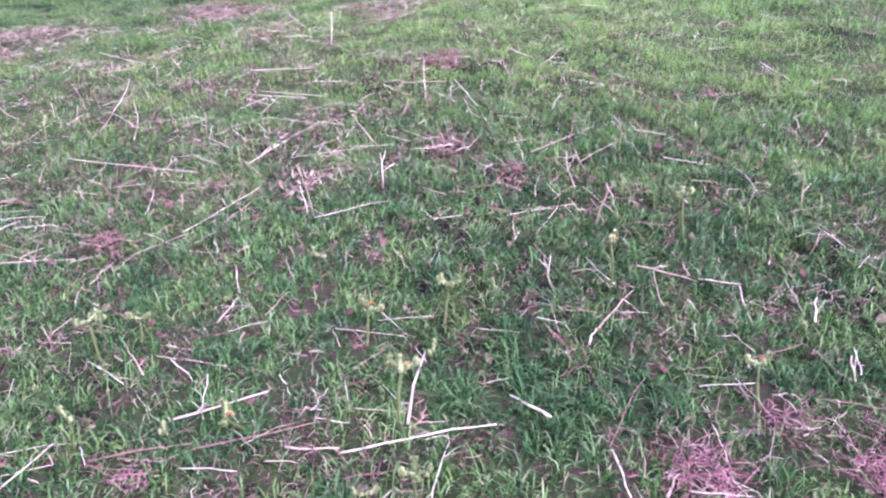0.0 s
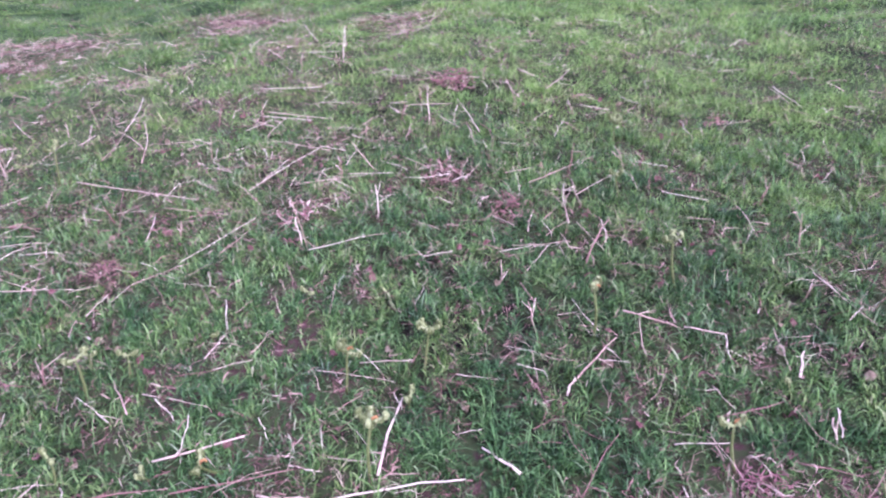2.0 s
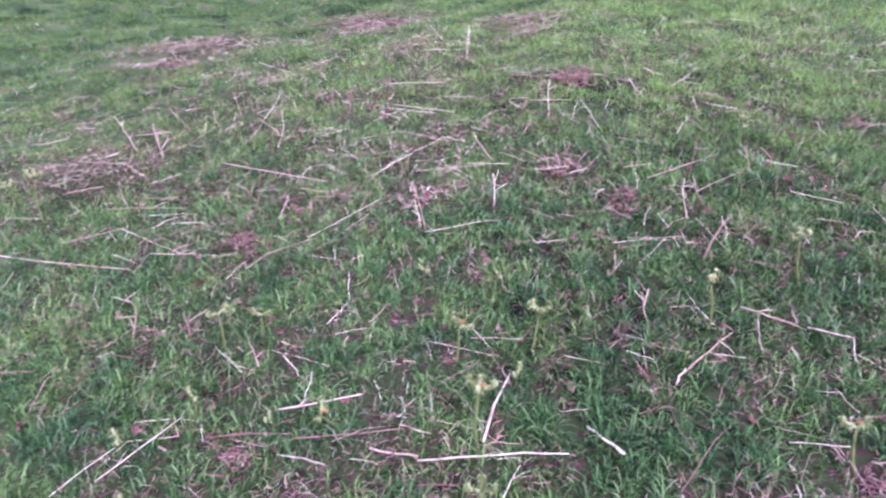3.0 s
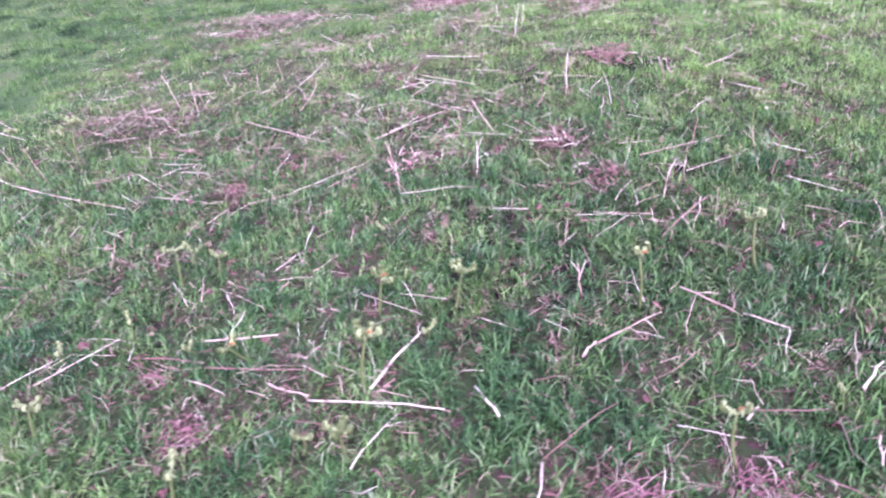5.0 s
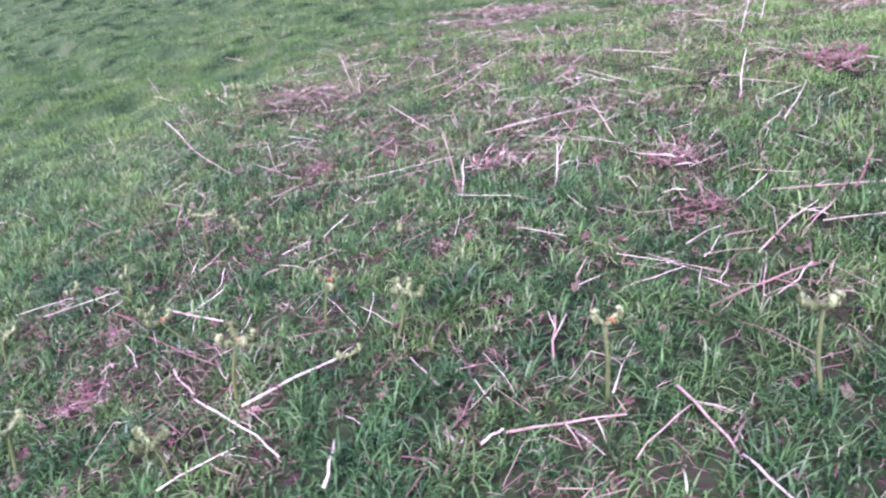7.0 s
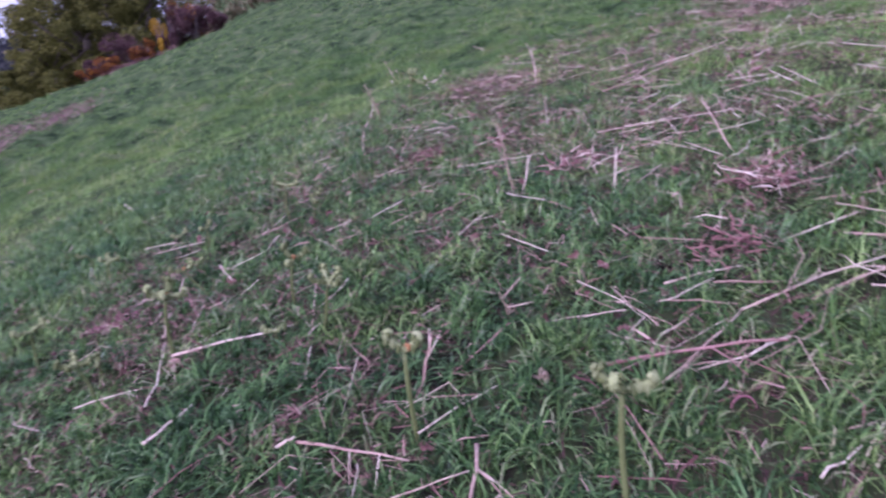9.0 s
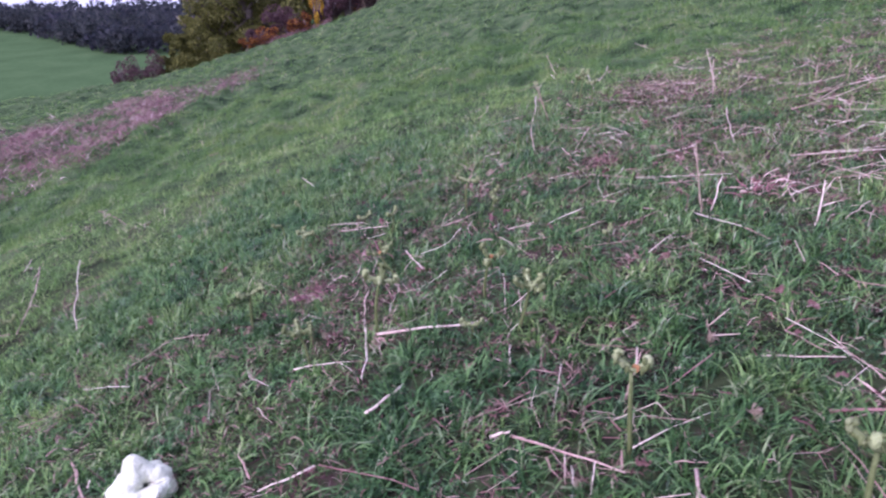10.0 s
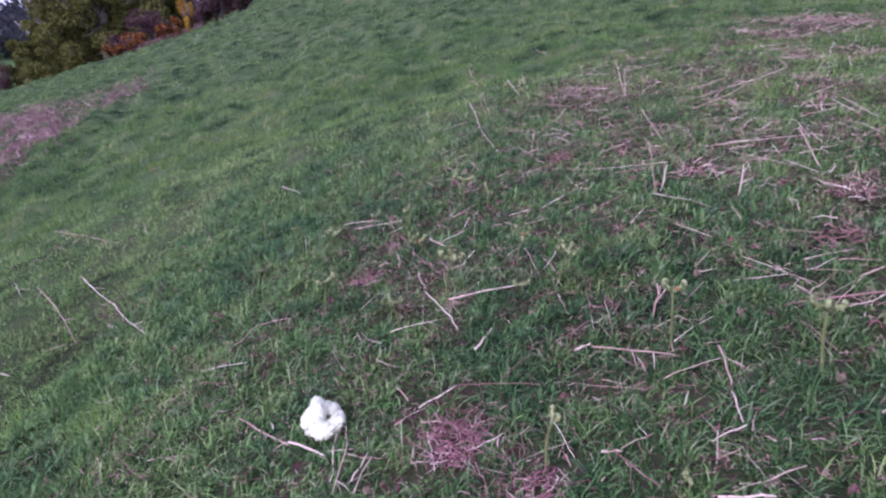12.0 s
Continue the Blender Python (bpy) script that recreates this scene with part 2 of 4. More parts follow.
# ---- helpers for meshes ----
def mesh_from(name, verts, faces, material, smooth=False):
    """A mesh from numpy arrays; faces all of one size."""
    me = bpy.data.meshes.new(name)
    verts, faces = np.asarray(verts, np.float32), np.asarray(faces, np.int32)
    k = faces.shape[1]
    me.vertices.add(len(verts))
    me.vertices.foreach_set("co", verts.ravel())
    me.loops.add(faces.size)
    me.loops.foreach_set("vertex_index", faces.ravel())
    me.polygons.add(len(faces))
    me.polygons.foreach_set("loop_start", np.arange(0, faces.size, k, dtype=np.int32))
    me.polygons.foreach_set("loop_total", np.full(len(faces), k, np.int32))
    if smooth:
        me.polygons.foreach_set("use_smooth", np.ones(len(faces), bool))
    me.update(calc_edges=True)
    me.materials.append(material)
    return me


def part(name, bm, material, parent, label=""):
    me = bpy.data.meshes.new(name)
    bm.to_mesh(me)
    bm.free()
    for p in me.polygons:
        p.use_smooth = True
    me.materials.append(material)
    ob = new(name, me)
    ob.parent = parent
    return tagged(ob, label)


def tube(bm, points, radii, sides=6):
    """A bent tapered tube with closed ends along the points."""
    rings = []
    pts = [Vector(p) for p in points]
    for i, p in enumerate(pts):
        d = (pts[min(i + 1, len(pts) - 1)] - pts[max(i - 1, 0)]).normalized()
        a = d.cross(Vector((0.31, 0.27, 0.91)))
        if a.length < 0.1:
            a = d.cross(Vector((1, 0, 0)))
        a.normalize()
        b = d.cross(a)
        r = radii[i] if hasattr(radii, "__len__") else radii
        rings.append([bm.verts.new(p + r * (a * math.cos(2 * math.pi * k / sides) + b * math.sin(2 * math.pi * k / sides))) for k in range(sides)])
    for r0, r1 in zip(rings, rings[1:]):
        for k in range(sides):
            bm.faces.new((r0[k], r0[(k + 1) % sides], r1[(k + 1) % sides], r1[k]))
    bm.faces.new(rings[0][::-1])
    bm.faces.new(rings[-1])
    return bm


def smoothstep(v, a, b):
    s = np.clip((v - a) / (b - a), 0, 1)
    return s * s * (3 - 2 * s)


# ---- the hillside ----
def waves(x, y, seed, scale):
    """A cheap smooth unevenness, about -1 to 1."""
    rng = np.random.RandomState(seed)
    out = 0
    for _ in range(7):
        a, p, f = rng.uniform(0, 6.28), rng.uniform(0, 6.28), rng.uniform(0.6, 1.7) / scale
        out = out + np.sin(f * (x * np.cos(a) + y * np.sin(a)) * 6.28 + p + 1.3 * np.sin(f * 2.1 * (y * np.cos(a) - x * np.sin(a)) + p))
    return out / 3.5


def ground_z(x, y):
    """The hillside: rising to +y and easing over a shoulder, falling gently along -x to a brow, with a valley beyond."""
    x, y = np.asarray(x, float), np.asarray(y, float)
    u = -x
    up, high, low = np.clip(y, -2.5, 5.6), np.maximum(y - 5.6, 0), np.minimum(y + 2.5, 0)
    rise = 0.282 * up - 0.0165 * up * up + 0.0972 * 60 * np.tanh(high / 60) + 0.20 * low
    gentle = 0.235 * 60 * np.tanh(np.maximum(y, 0) / 60) + 0.14 * np.minimum(y, 0) + 0.06 * np.clip(y, -4, 0)
    k = smoothstep(u, 2.5, 9)
    along = -0.0919 * np.clip(u, -6, 8) - 0.0435 * np.maximum(u - 8, 0) + 0.05 * np.maximum(-u - 6, 0)
    c = np.maximum(0, u - 24)
    near = rise * (1 - k) + gentle * k + along - 0.02 * smoothstep(u, 2, 6) - 0.03 * c * c / (1 + c / 10) + np.clip(0.095 * y - 0.05, -0.6, 0.4) * smoothstep(u, 10, 22)
    far = -38 - 0.1 * np.maximum(0, u - 520)
    w = smoothstep(u, 60, 160)
    dist = np.hypot(x, y - 1.3)
    lump = 0.010 * waves(x, y, 3, 0.25) * (1 - smoothstep(dist, 1.8, 3.6)) + 0.019 * waves(x, y, 5, 1.35) * smoothstep(dist, 2, 4.2) + 0.014 * waves(x, y, 15, 0.6) * smoothstep(dist, 2, 4.2) + 0.04 * waves(x, y, 9, 3.8) * smoothstep(dist, 5, 10) + 0.042 * waves(0.5 * x, 1.5 * y, 11, 0.8) * smoothstep(dist, 3.0, 6.0) + 0.06 * waves(0.4 * x + 0.3 * y, 1.2 * y, 17, 1.6) * smoothstep(dist, 4.5, 9)
    bank = 4.4 * smoothstep(u, 26.5, 34) * (1 - smoothstep(u, 43, 63)) * smoothstep(y, 1.6, 4.2)
    return near * (1 - w) + far * w + lump + bank


def graded(lo, hi, n, centre, tight):
    a, b = math.asinh((lo - centre) / tight), math.asinh((hi - centre) / tight)
    return centre + tight * np.sinh(np.linspace(a, b, n))


def build_ground():
    gx, gy = graded(-1600, 500, 460, -0.6, 1.6), graded(-900, 900, 400, 1.6, 1.8)
    X, Y = np.meshgrid(gx, gy)
    V = np.c_[X.ravel(), Y.ravel(), ground_z(X, Y).ravel()]
    i = (np.arange(399)[:, None] * 460 + np.arange(459)[None, :]).ravel()
    ob = new("ground", mesh_from("ground", V, np.c_[i, i + 1, i + 461, i + 460], TURF, True))
    ob.data.materials.append(MEADOW)
    fx, fy = X[:-1, :-1], Y[:-1, :-1]
    slots = np.where(fx < -60, 1, 0).astype(np.int32)
    ob.data.polygons.foreach_set("material_index", slots.ravel())
    return tagged(ob, "sloping green pasture hillside of short uneven turf", "ground", kind="structure")


build_ground()

# ---- patches of dead bracken: x, y, radius, strength ----
PATCHES_LOWER = [(-1.53, 6.30, 0.41, 0.85), (-0.12, 4.98, 0.20, 0.6), (-2.92, 5.61, 0.25, 0.7), (-3.07, 5.14, 0.19, 0.6), (0.09, 3.80, 0.11, 0.6), (0.02, 2.65, 0.14, 0.8), (-0.30, 3.14, 0.10, 0.6), (-0.68, 2.55, 0.10, 0.7), (-1.03, 2.47, 0.13, 0.5), (-1.60, 2.73, 0.15, 0.6), (-1.26, 2.67, 0.19, 0.6), (-1.46, 2.30, 0.11, 0.6), (-1.66, 2.35, 0.12, 0.6), (0.96, 2.83, 0.07, 0.5), (0.28, 2.29, 0.08, 0.6), (0.33, 1.01, 0.09, 1.0), (0.57, 1.05, 0.09, 0.9), (0.76, 0.93, 0.13, 0.95), (0.14, 1.44, 0.05, 0.6), (0.39, 1.36, 0.09, 0.55), (-0.56, 1.26, 0.12, 0.75), (-0.96, 1.21, 0.09, 0.7), (-0.92, 1.66, 0.07, 0.6), (-1.41, 1.65, 0.09, 0.5), (-1.13, 1.60, 0.07, 0.5), (-0.72, 1.15, 0.08, 0.6), (-0.39, 1.13, 0.09, 0.6), (3.30, 3.93, 0.17, 0.5), (2.83, 3.84, 0.16, 0.5), (-0.58, 4.44, 0.14, 0.5)]
PATCHES_MIDDLE = [(-0.75, 1.05, 0.09, 0.9), (-0.43, 0.96, 0.05, 0.6), (-1.32, 2.25, 0.07, 0.8), (-2.47, 2.98, 0.26, 0.75), (-2.07, 3.10, 0.14, 0.7), (-1.18, 2.50, 0.07, 0.8), (-2.34, 2.44, 0.07, 0.6), (-1.99, 1.93, 0.13, 0.5), (-0.02, 2.66, 0.08, 0.8), (-1.47, 5.69, 0.26, 0.6), (-0.93, 4.96, 0.26, 0.6), (-0.12, 5.56, 0.32, 0.75), (-0.69, 2.85, 0.20, 0.55), (-0.68, 2.56, 0.09, 0.6), (0.21, 2.39, 0.06, 0.6), (-0.28, 1.46, 0.03, 0.6), (-0.60, 1.29, 0.04, 0.5), (-0.82, 1.59, 0.05, 0.4), (-2.35, 4.55, 0.12, 0.4), (0.38, 1.50, 0.04, 0.4), (0.04, 1.38, 0.04, 0.4)]
PATCHES_ALONG = [(-3.03, 5.63, 0.49, 0.8), (-2.18, 2.95, 0.25, 0.7), (-0.70, 2.93, 0.22, 0.6), (-0.98, 2.48, 0.16, 0.6), (-0.54, 2.51, 0.10, 0.6), (-0.04, 2.67, 0.09, 0.7), (0.19, 2.32, 0.10, 0.7), (-0.72, 1.02, 0.11, 0.7), (0.36, 0.99, 0.10, 1.0), (-0.60, 0.59, 0.12, 0.5), (-0.00, 0.95, 0.06, 0.6), (0.17, 1.36, 0.06, 0.5), (-1.36, 0.06, 0.11, 0.4), (-2.98, -0.47, 0.16, 0.3), (0.92, 1.45, 0.07, 0.5), (-2.45, 1.34, 0.17, 0.3), (0.54, 1.02, 0.08, 0.6)]


def lush_spot(x, y):
    """Where fresher grass grows, up the slope."""
    spots = ((1.05, 2.6, 0.35), (1.25, 3.6, 0.7), (0.65, 4.5, 0.7), (1.7, 2.9, 0.6), (1.3, 2.5, 0.4), (1.6, 4.4, 0.9), (0.5, 3.5, 0.4), (0.3, 5.6, 0.8), (1.6, 5.8, 1.2), (-0.5, 4.9, 0.5), (-0.6, 0.1, 0.5), (0.0, 0.15, 0.35), (1.7, 2.0, 0.4))
    out = sum(np.exp(-((x - a) ** 2 + (y - c) ** 2) / r ** 2) for a, c, r in spots)
    return np.clip(out, 0, 1) * np.clip(0.75 + 0.4 * waves(x, y, 81, 0.5), 0.2, 1)


def gap(x, y):
    """Small bare places between the tufts, where litter gathers."""
    return np.clip(1.6 * (0.7 * waves(x, y, 33, 0.17) + 0.5 * waves(x, y, 35, 0.4) - 0.28), 0, 1)


def litter_amount(x, y):
    out = 0.20 + 0.22 * np.clip(waves(x, y, 21, 0.8), 0, 1) + 0.50 * gap(x, y) * (1 - lush_spot(x, y))
    out = out * (1 - 0.6 * smoothstep(np.hypot(x + 0.3, y - 1.8), 2.8, 5)) * (1 - 0.8 * smoothstep(-(x + 1.0) - 0.8 * (y - 1.6), 0.3, 1.5))
    for px, py, pr, ps in PATCHES_LOWER + PATCHES_MIDDLE + PATCHES_ALONG:
        out = np.maximum(out, ps * np.exp(-((x - px) ** 2 + (y - py) ** 2) / (1.5 * pr) ** 2))
    return out


def ribbons(name, base, aim, side, length, rise, droop, material, label, category, plain=False, kink=None):
    """Bent strips of three faces each: from base along aim, lifted by rise and drooping at the tip."""
    n = len(base)
    V = np.empty((n, 5, 3))
    up = np.array([0, 0, 1.0])
    mid = base + aim * (0.5 * length)[:, None] + up * rise[:, None]
    if kink is not None:
        mid = mid + np.c_[-aim[:, 1], aim[:, 0], 0 * length] * (kink * length)[:, None]
    V[:, 0], V[:, 1] = base - side, base + side
    V[:, 2], V[:, 3] = mid - side * 0.85, mid + side * 0.85
    V[:, 4] = base + aim * length[:, None] + up * (2 * rise - droop)[:, None]
    f = np.array([[0, 1, 3], [0, 3, 2], [2, 3, 4]])
    if plain:
        V, f = V[:, (0, 1, 4)], np.array([[0, 1, 2]])
    F = (np.arange(n)[:, None, None] * V.shape[1] + f[None]).reshape(-1, 3)
    ob = new(name, mesh_from(name, V.reshape(-1, 3), F, material))
    return tagged(ob, label, category, kind="stuff")


def blades(name, base, aim, reach, height, droop, half, turn, material, label):
    """Arched blades of five faces: rising from base, bending over along aim and tapering to a point."""
    n = len(base)
    up = np.array([0, 0, 1.0])
    knee = base + aim * (0.22 * reach)[:, None] + up * (1.15 * height)[:, None]
    tip = base + aim * reach[:, None] + up * (height * (1 - droop))[:, None]
    side = np.c_[np.cos(turn) * half, np.sin(turn) * half, 0 * half]
    V = np.empty((n, 7, 3))
    for i, (q, k) in enumerate(((0.0, 0.8), (0.36, 1.0), (0.70, 0.75))):
        p = base * (1 - q) ** 2 + knee * (2 * q * (1 - q)) + tip * q * q
        V[:, 2 * i], V[:, 2 * i + 1] = p - side * k, p + side * k
    V[:, 6] = tip
    f = np.array([[0, 1, 3], [0, 3, 2], [2, 3, 5], [2, 5, 4], [4, 5, 6]])
    F = (np.arange(n)[:, None, None] * 7 + f[None]).reshape(-1, 3)
    return tagged(new(name, mesh_from(name, V.reshape(-1, 3), F, material)), label, "grass", kind="stuff")


def scatter(rng, x0, x1, y0, y1, n, keep):
    x, y = rng.uniform(x0, x1, n), rng.uniform(y0, y1, n)
    k = rng.uniform(0, 1, n) < keep(x, y)
    return x[k], y[k]


def tufts(name, rng, x, y, per, spread, low, high, wide, label, plain=False, flop=1.55, material=None):
    """Grass in tufts: blades fan out from each tuft's foot, wider and fewer where the field is far."""
    far = np.clip(np.hypot(x, y - 1.2) / 1.7, 1, 12) ** 0.75
    lush = np.clip(0.45 + 0.55 * waves(x, y, 41, 0.55) + 0.35 * waves(x, y, 43, 0.2), 0.0, 1) * (1 - 0.6 * np.clip(litter_amount(x, y), 0, 1))
    size = (0.38 + 1.1 * lush) * rng.uniform(0.7, 1.25, len(x)) * far ** 0.35
    x, y, size, far = np.repeat(x, per), np.repeat(y, per), np.repeat(size, per), np.repeat(far, per)
    n = len(x)
    a = rng.uniform(0, 6.283, n)
    r = spread * far * np.sqrt(rng.uniform(0, 1, n))
    bx, by = x + r * np.cos(a), y + r * np.sin(a)
    h = rng.uniform(low, high, n) * size
    tilt = rng.beta(2.4, 0.8, n) * flop
    a2 = a + rng.normal(0, 1.7, n)
    aim = np.c_[np.cos(a2) * np.sin(tilt), np.sin(a2) * np.sin(tilt), 0.15 * np.cos(tilt)]
    t = a2 + 1.57 + rng.normal(0, 0.7, n)
    w = rng.uniform(0.5, 1, n) * wide / 2 * far
    side = np.c_[np.cos(t) * w, np.sin(t) * w, 0 * w]
    base = np.c_[bx, by, ground_z(bx, by) - 0.004]
    return ribbons(name, base, aim, side, h, 0.5 * h * np.cos(tilt) + 0.12 * h, h * rng.uniform(0.05, 0.5, n) * np.sin(tilt), material or GRASS, label, "grass", plain)


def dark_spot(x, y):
    """Chance of the darker green blades, in soft patches below the place of the stalks."""
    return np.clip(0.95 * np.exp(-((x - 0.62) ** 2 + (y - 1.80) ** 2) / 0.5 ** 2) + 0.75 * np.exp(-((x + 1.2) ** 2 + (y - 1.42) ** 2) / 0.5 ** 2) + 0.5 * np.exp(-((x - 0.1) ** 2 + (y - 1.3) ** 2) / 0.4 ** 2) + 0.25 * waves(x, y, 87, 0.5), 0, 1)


def turf(name, rng, x, y, per, material, label, tall=1.0):
    """Fine arched grass in small clumps, longer where a clump is lush."""
    clump = np.clip(0.5 + 0.55 * waves(x, y, 41, 0.22) + 0.4 * waves(x, y, 43, 0.09), 0, 1.3) * (1 - 0.5 * np.clip(litter_amount(x, y), 0, 1))
    size = (0.45 + 0.75 * clump) * rng.uniform(0.75, 1.25, len(x)) * tall
    lean = rng.uniform(0, 6.283, len(x))
    x, y, size, lean = (np.repeat(v, per) for v in (x, y, size, lean))
    n = len(x)
    a = rng.uniform(0, 6.283, n)
    r = 0.017 * np.sqrt(rng.uniform(0, 1, n))
    bx, by = x + r * np.cos(a), y + r * np.sin(a)
    way = np.where(rng.uniform(0, 1, n) < 0.45, lean + rng.normal(0, 0.6, n), a + rng.normal(0, 0.9, n))
    ln = rng.uniform(0.022, 0.082, n) * size
    bend = rng.beta(2.2, 1.1, n)
    base = np.c_[bx, by, ground_z(bx, by) - 0.004]
    aim = np.c_[np.cos(way), np.sin(way), 0.26 * np.sin(way) * bend]
    turn = way + 1.57 + rng.normal(0, 0.6, n)
    return blades(name, base, aim, ln * (0.25 + 0.8 * bend), ln * (1.0 - 0.62 * bend), rng.uniform(0.0, 0.7, n) * bend, rng.uniform(0.0011, 0.0023, n), turn, material, label)


def ring(rng, r0, r1, n, fall):
    """Points round the near turf between two radii, thinning outwards, where the hillside is passed."""
    r = np.linspace(r0, r1, 400)
    cum = np.cumsum(r * np.maximum(r / 1.7, 1) ** -fall)
    d = np.interp(rng.uniform(0, 1, n), (cum - cum[0]) / (cum[-1] - cum[0]), r)
    a = rng.uniform(0, 6.283, n)
    x, y = d * np.cos(a), 1.2 + d * np.sin(a)
    k = (y > np.minimum(0.05, 0.75 * x) - 0.45) & (x < 1.0 + 0.95 * np.maximum(y, 1.2)) | (rng.uniform(0, 1, n) < 0.22)
    return x[k], y[k]


def build_grass():
    rng = np.random.RandomState(4)
    thin = lambda x, y: np.clip(1.15 - 0.95 * litter_amount(x, y), 0.12, 1) * np.clip(1 - 0.55 * gap(x, y), 0.35, 1)

    def field(r0, r1, n, fall, fade=None):
        x, y = ring(rng, r0, r1, n, fall)
        p = thin(x, y)
        if fade:
            p = p * smoothstep(np.hypot(x, y - 1.2) + 0.25 * waves(x, y, 91, 0.6), *fade)
        k = rng.uniform(0, 1, len(x)) < p
        return x[k], y[k]

    x, y = rng.uniform(-3.0, 2.0, 98000), rng.uniform(-0.7, 3.4, 98000)
    seen = smoothstep(np.hypot((x + 0.4) * 0.8, y - 1.25) + 0.25 * waves(x, y, 91, 0.6), 2.5, 1.2) * (y > 0.55 * x - 0.8) * (y > -0.4 - 0.35 * (x + 0.2))
    tussock = np.clip(0.48 + 1.15 * waves(x, y, 45, 0.085) + 0.55 * waves(x, y, 47, 0.2), 0.04, 1)
    k = rng.uniform(0, 1, len(x)) < thin(x, y) * seen * tussock
    x, y = x[k], y[k]
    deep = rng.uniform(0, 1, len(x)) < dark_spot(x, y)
    turf("near_grass", rng, x[deep], y[deep], 8, GRASS, "deep green pasture grass between dead bracken", 1.1)
    turf("near_grass", rng, x[~deep], y[~deep], 8, NEARGRASS, "short tufted green pasture grass between dead bracken")
    x, y = field(0.0, 4.4, 92000, 1.1, (0.7, 2.3))
    tufts("slope_grass", rng, x, y, 8, 0.030, 0.014, 0.046, 0.0042, "short tufted green pasture grass on the slope", True, material=LITSLOPEGRASS)
    x, y = ring(rng, 0.8, 6.5, 150000, 1.3)
    # Thin spread over the upper slope stands in for sheen beyond the fresh spots.
    k = rng.uniform(0, 1, len(x)) < np.maximum(lush_spot(x, y), 0.35 * smoothstep(y, 1.9, 3.2) * smoothstep(x, -2.2, -1.0)) * (1 - np.clip(litter_amount(x, y), 0, 1))
    tufts("fresh_grass", rng, x[k], y[k], 8, 0.030, 0.020, 0.060, 0.0040, "patch of fresh bright green grass on the slope", True, 1.5, FRESH)
    x, y = field(4.2, 9.5, 95000, 1.5)
    tufts("middle_grass", rng, x, y, 7, 0.034, 0.022, 0.056, 0.0044, "green grass farther along the slope, coloured lighter for skylit tips", True, material=LITFARGRASS)
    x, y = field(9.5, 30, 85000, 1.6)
    tufts("far_grass", rng, x, y, 5, 0.036, 0.026, 0.056, 0.0050, "green grass over the brow of the slope, coloured lighter for skylit tips", True, material=LITFARGRASS)


build_grass()


def build_litter():
    """Fine broken bracken: strips that lie about in and between the grass."""
    rng = np.random.RandomState(8)
    x, y = ring(rng, 0.0, 9.0, 1050000, 1.35)
    k = rng.uniform(0, 1, len(x)) < np.clip(litter_amount(x, y), 0, 1) ** 1.75
    x, y = x[k], y[k]
    n = len(x)
    far = np.clip(np.hypot(x, y - 1.2) / 1.7, 1, 6) ** 0.6
    a = rng.uniform(0, 6.283, n)
    L = rng.uniform(0.010, 0.034, n) * np.where(rng.uniform(0, 1, n) < 0.25, 2.6, 1) * far
    w = rng.uniform(0.0004, 0.0009, n) * np.where(rng.uniform(0, 1, n) < 0.25, 1.8, 1) * far
    base = np.c_[x, y, ground_z(x, y) + 0.006 + 0.042 * rng.uniform(0, 1, n) ** 1.2]
    aim = np.c_[np.cos(a), np.sin(a), rng.uniform(-0.3, 0.5, n)]
    side = np.c_[-np.sin(a) * w, np.cos(a) * w, w * rng.uniform(-1, 1, n)]
    ribbons("bracken_litter", base, aim, side, L, rng.uniform(0, 0.012, n), rng.uniform(0, 0.016, n), LITTER, "mauve-brown broken dead bracken scattered through the turf", "litter", kink=rng.normal(0, 0.28, n))
    x, y = scatter(rng, -4.5, 2.0, 0.0, 7.5, 54000, lambda x, y: np.clip(litter_amount(x, y), 0, 1) ** 2.2 * np.clip(0.25 + 0.5 * (y - 1.2), 0.12, 1))
    n = len(x)
    a = rng.uniform(0, 6.283, n)
    w = rng.uniform(0.0005, 0.0010, n) * np.clip(0.6 + 0.25 * y, 0.8, 1.8)
    base = np.c_[x, y, ground_z(x, y) + rng.uniform(0.018, 0.05, n)]
    aim = np.c_[np.cos(a), np.sin(a), 0.22 * np.sin(a) + rng.uniform(-0.06, 0.1, n)]
    side = np.c_[-np.sin(a) * w, np.cos(a) * w, w * rng.uniform(-1, 1, n)]
    ribbons("bracken_stems", base, aim, side, rng.uniform(0.05, 0.24, n), rng.uniform(0, 0.02, n), rng.uniform(0, 0.03, n), THATCH, "thin dry beige bracken stems strewn over the turf", "litter", kink=rng.normal(0, 0.26, n))
    x, y = scatter(rng, -16, -5.5, -9, 0.3, 260000, far_patch)
    fx, fy = scatter(rng, -25.0, -23.9, -1.6, 1.0, 5000, lambda x, y: np.clip(0.5 + 0.5 * waves(x, y, 65, 0.9), 0.1, 1))
    x, y = np.r_[x, fx], np.r_[y, fy]
    n = len(x)
    a = rng.uniform(0, 6.283, n)
    L, w = rng.uniform(0.04, 0.24, n), rng.uniform(0.0015, 0.0042, n)
    base = np.c_[x, y, ground_z(x, y) + rng.uniform(0.0, 0.10, n)]
    aim = np.c_[np.cos(a), np.sin(a), rng.uniform(-0.1, 0.35, n)]
    side = np.c_[-np.sin(a) * w, np.cos(a) * w, w * rng.uniform(-1, 1, n)]
    ribbons("bracken_bed", base, aim, side, L, rng.uniform(0, 0.05, n), rng.uniform(0, 0.08, n), BED, "flattened bed of pinkish dead bracken on the slope", "dead bracken")


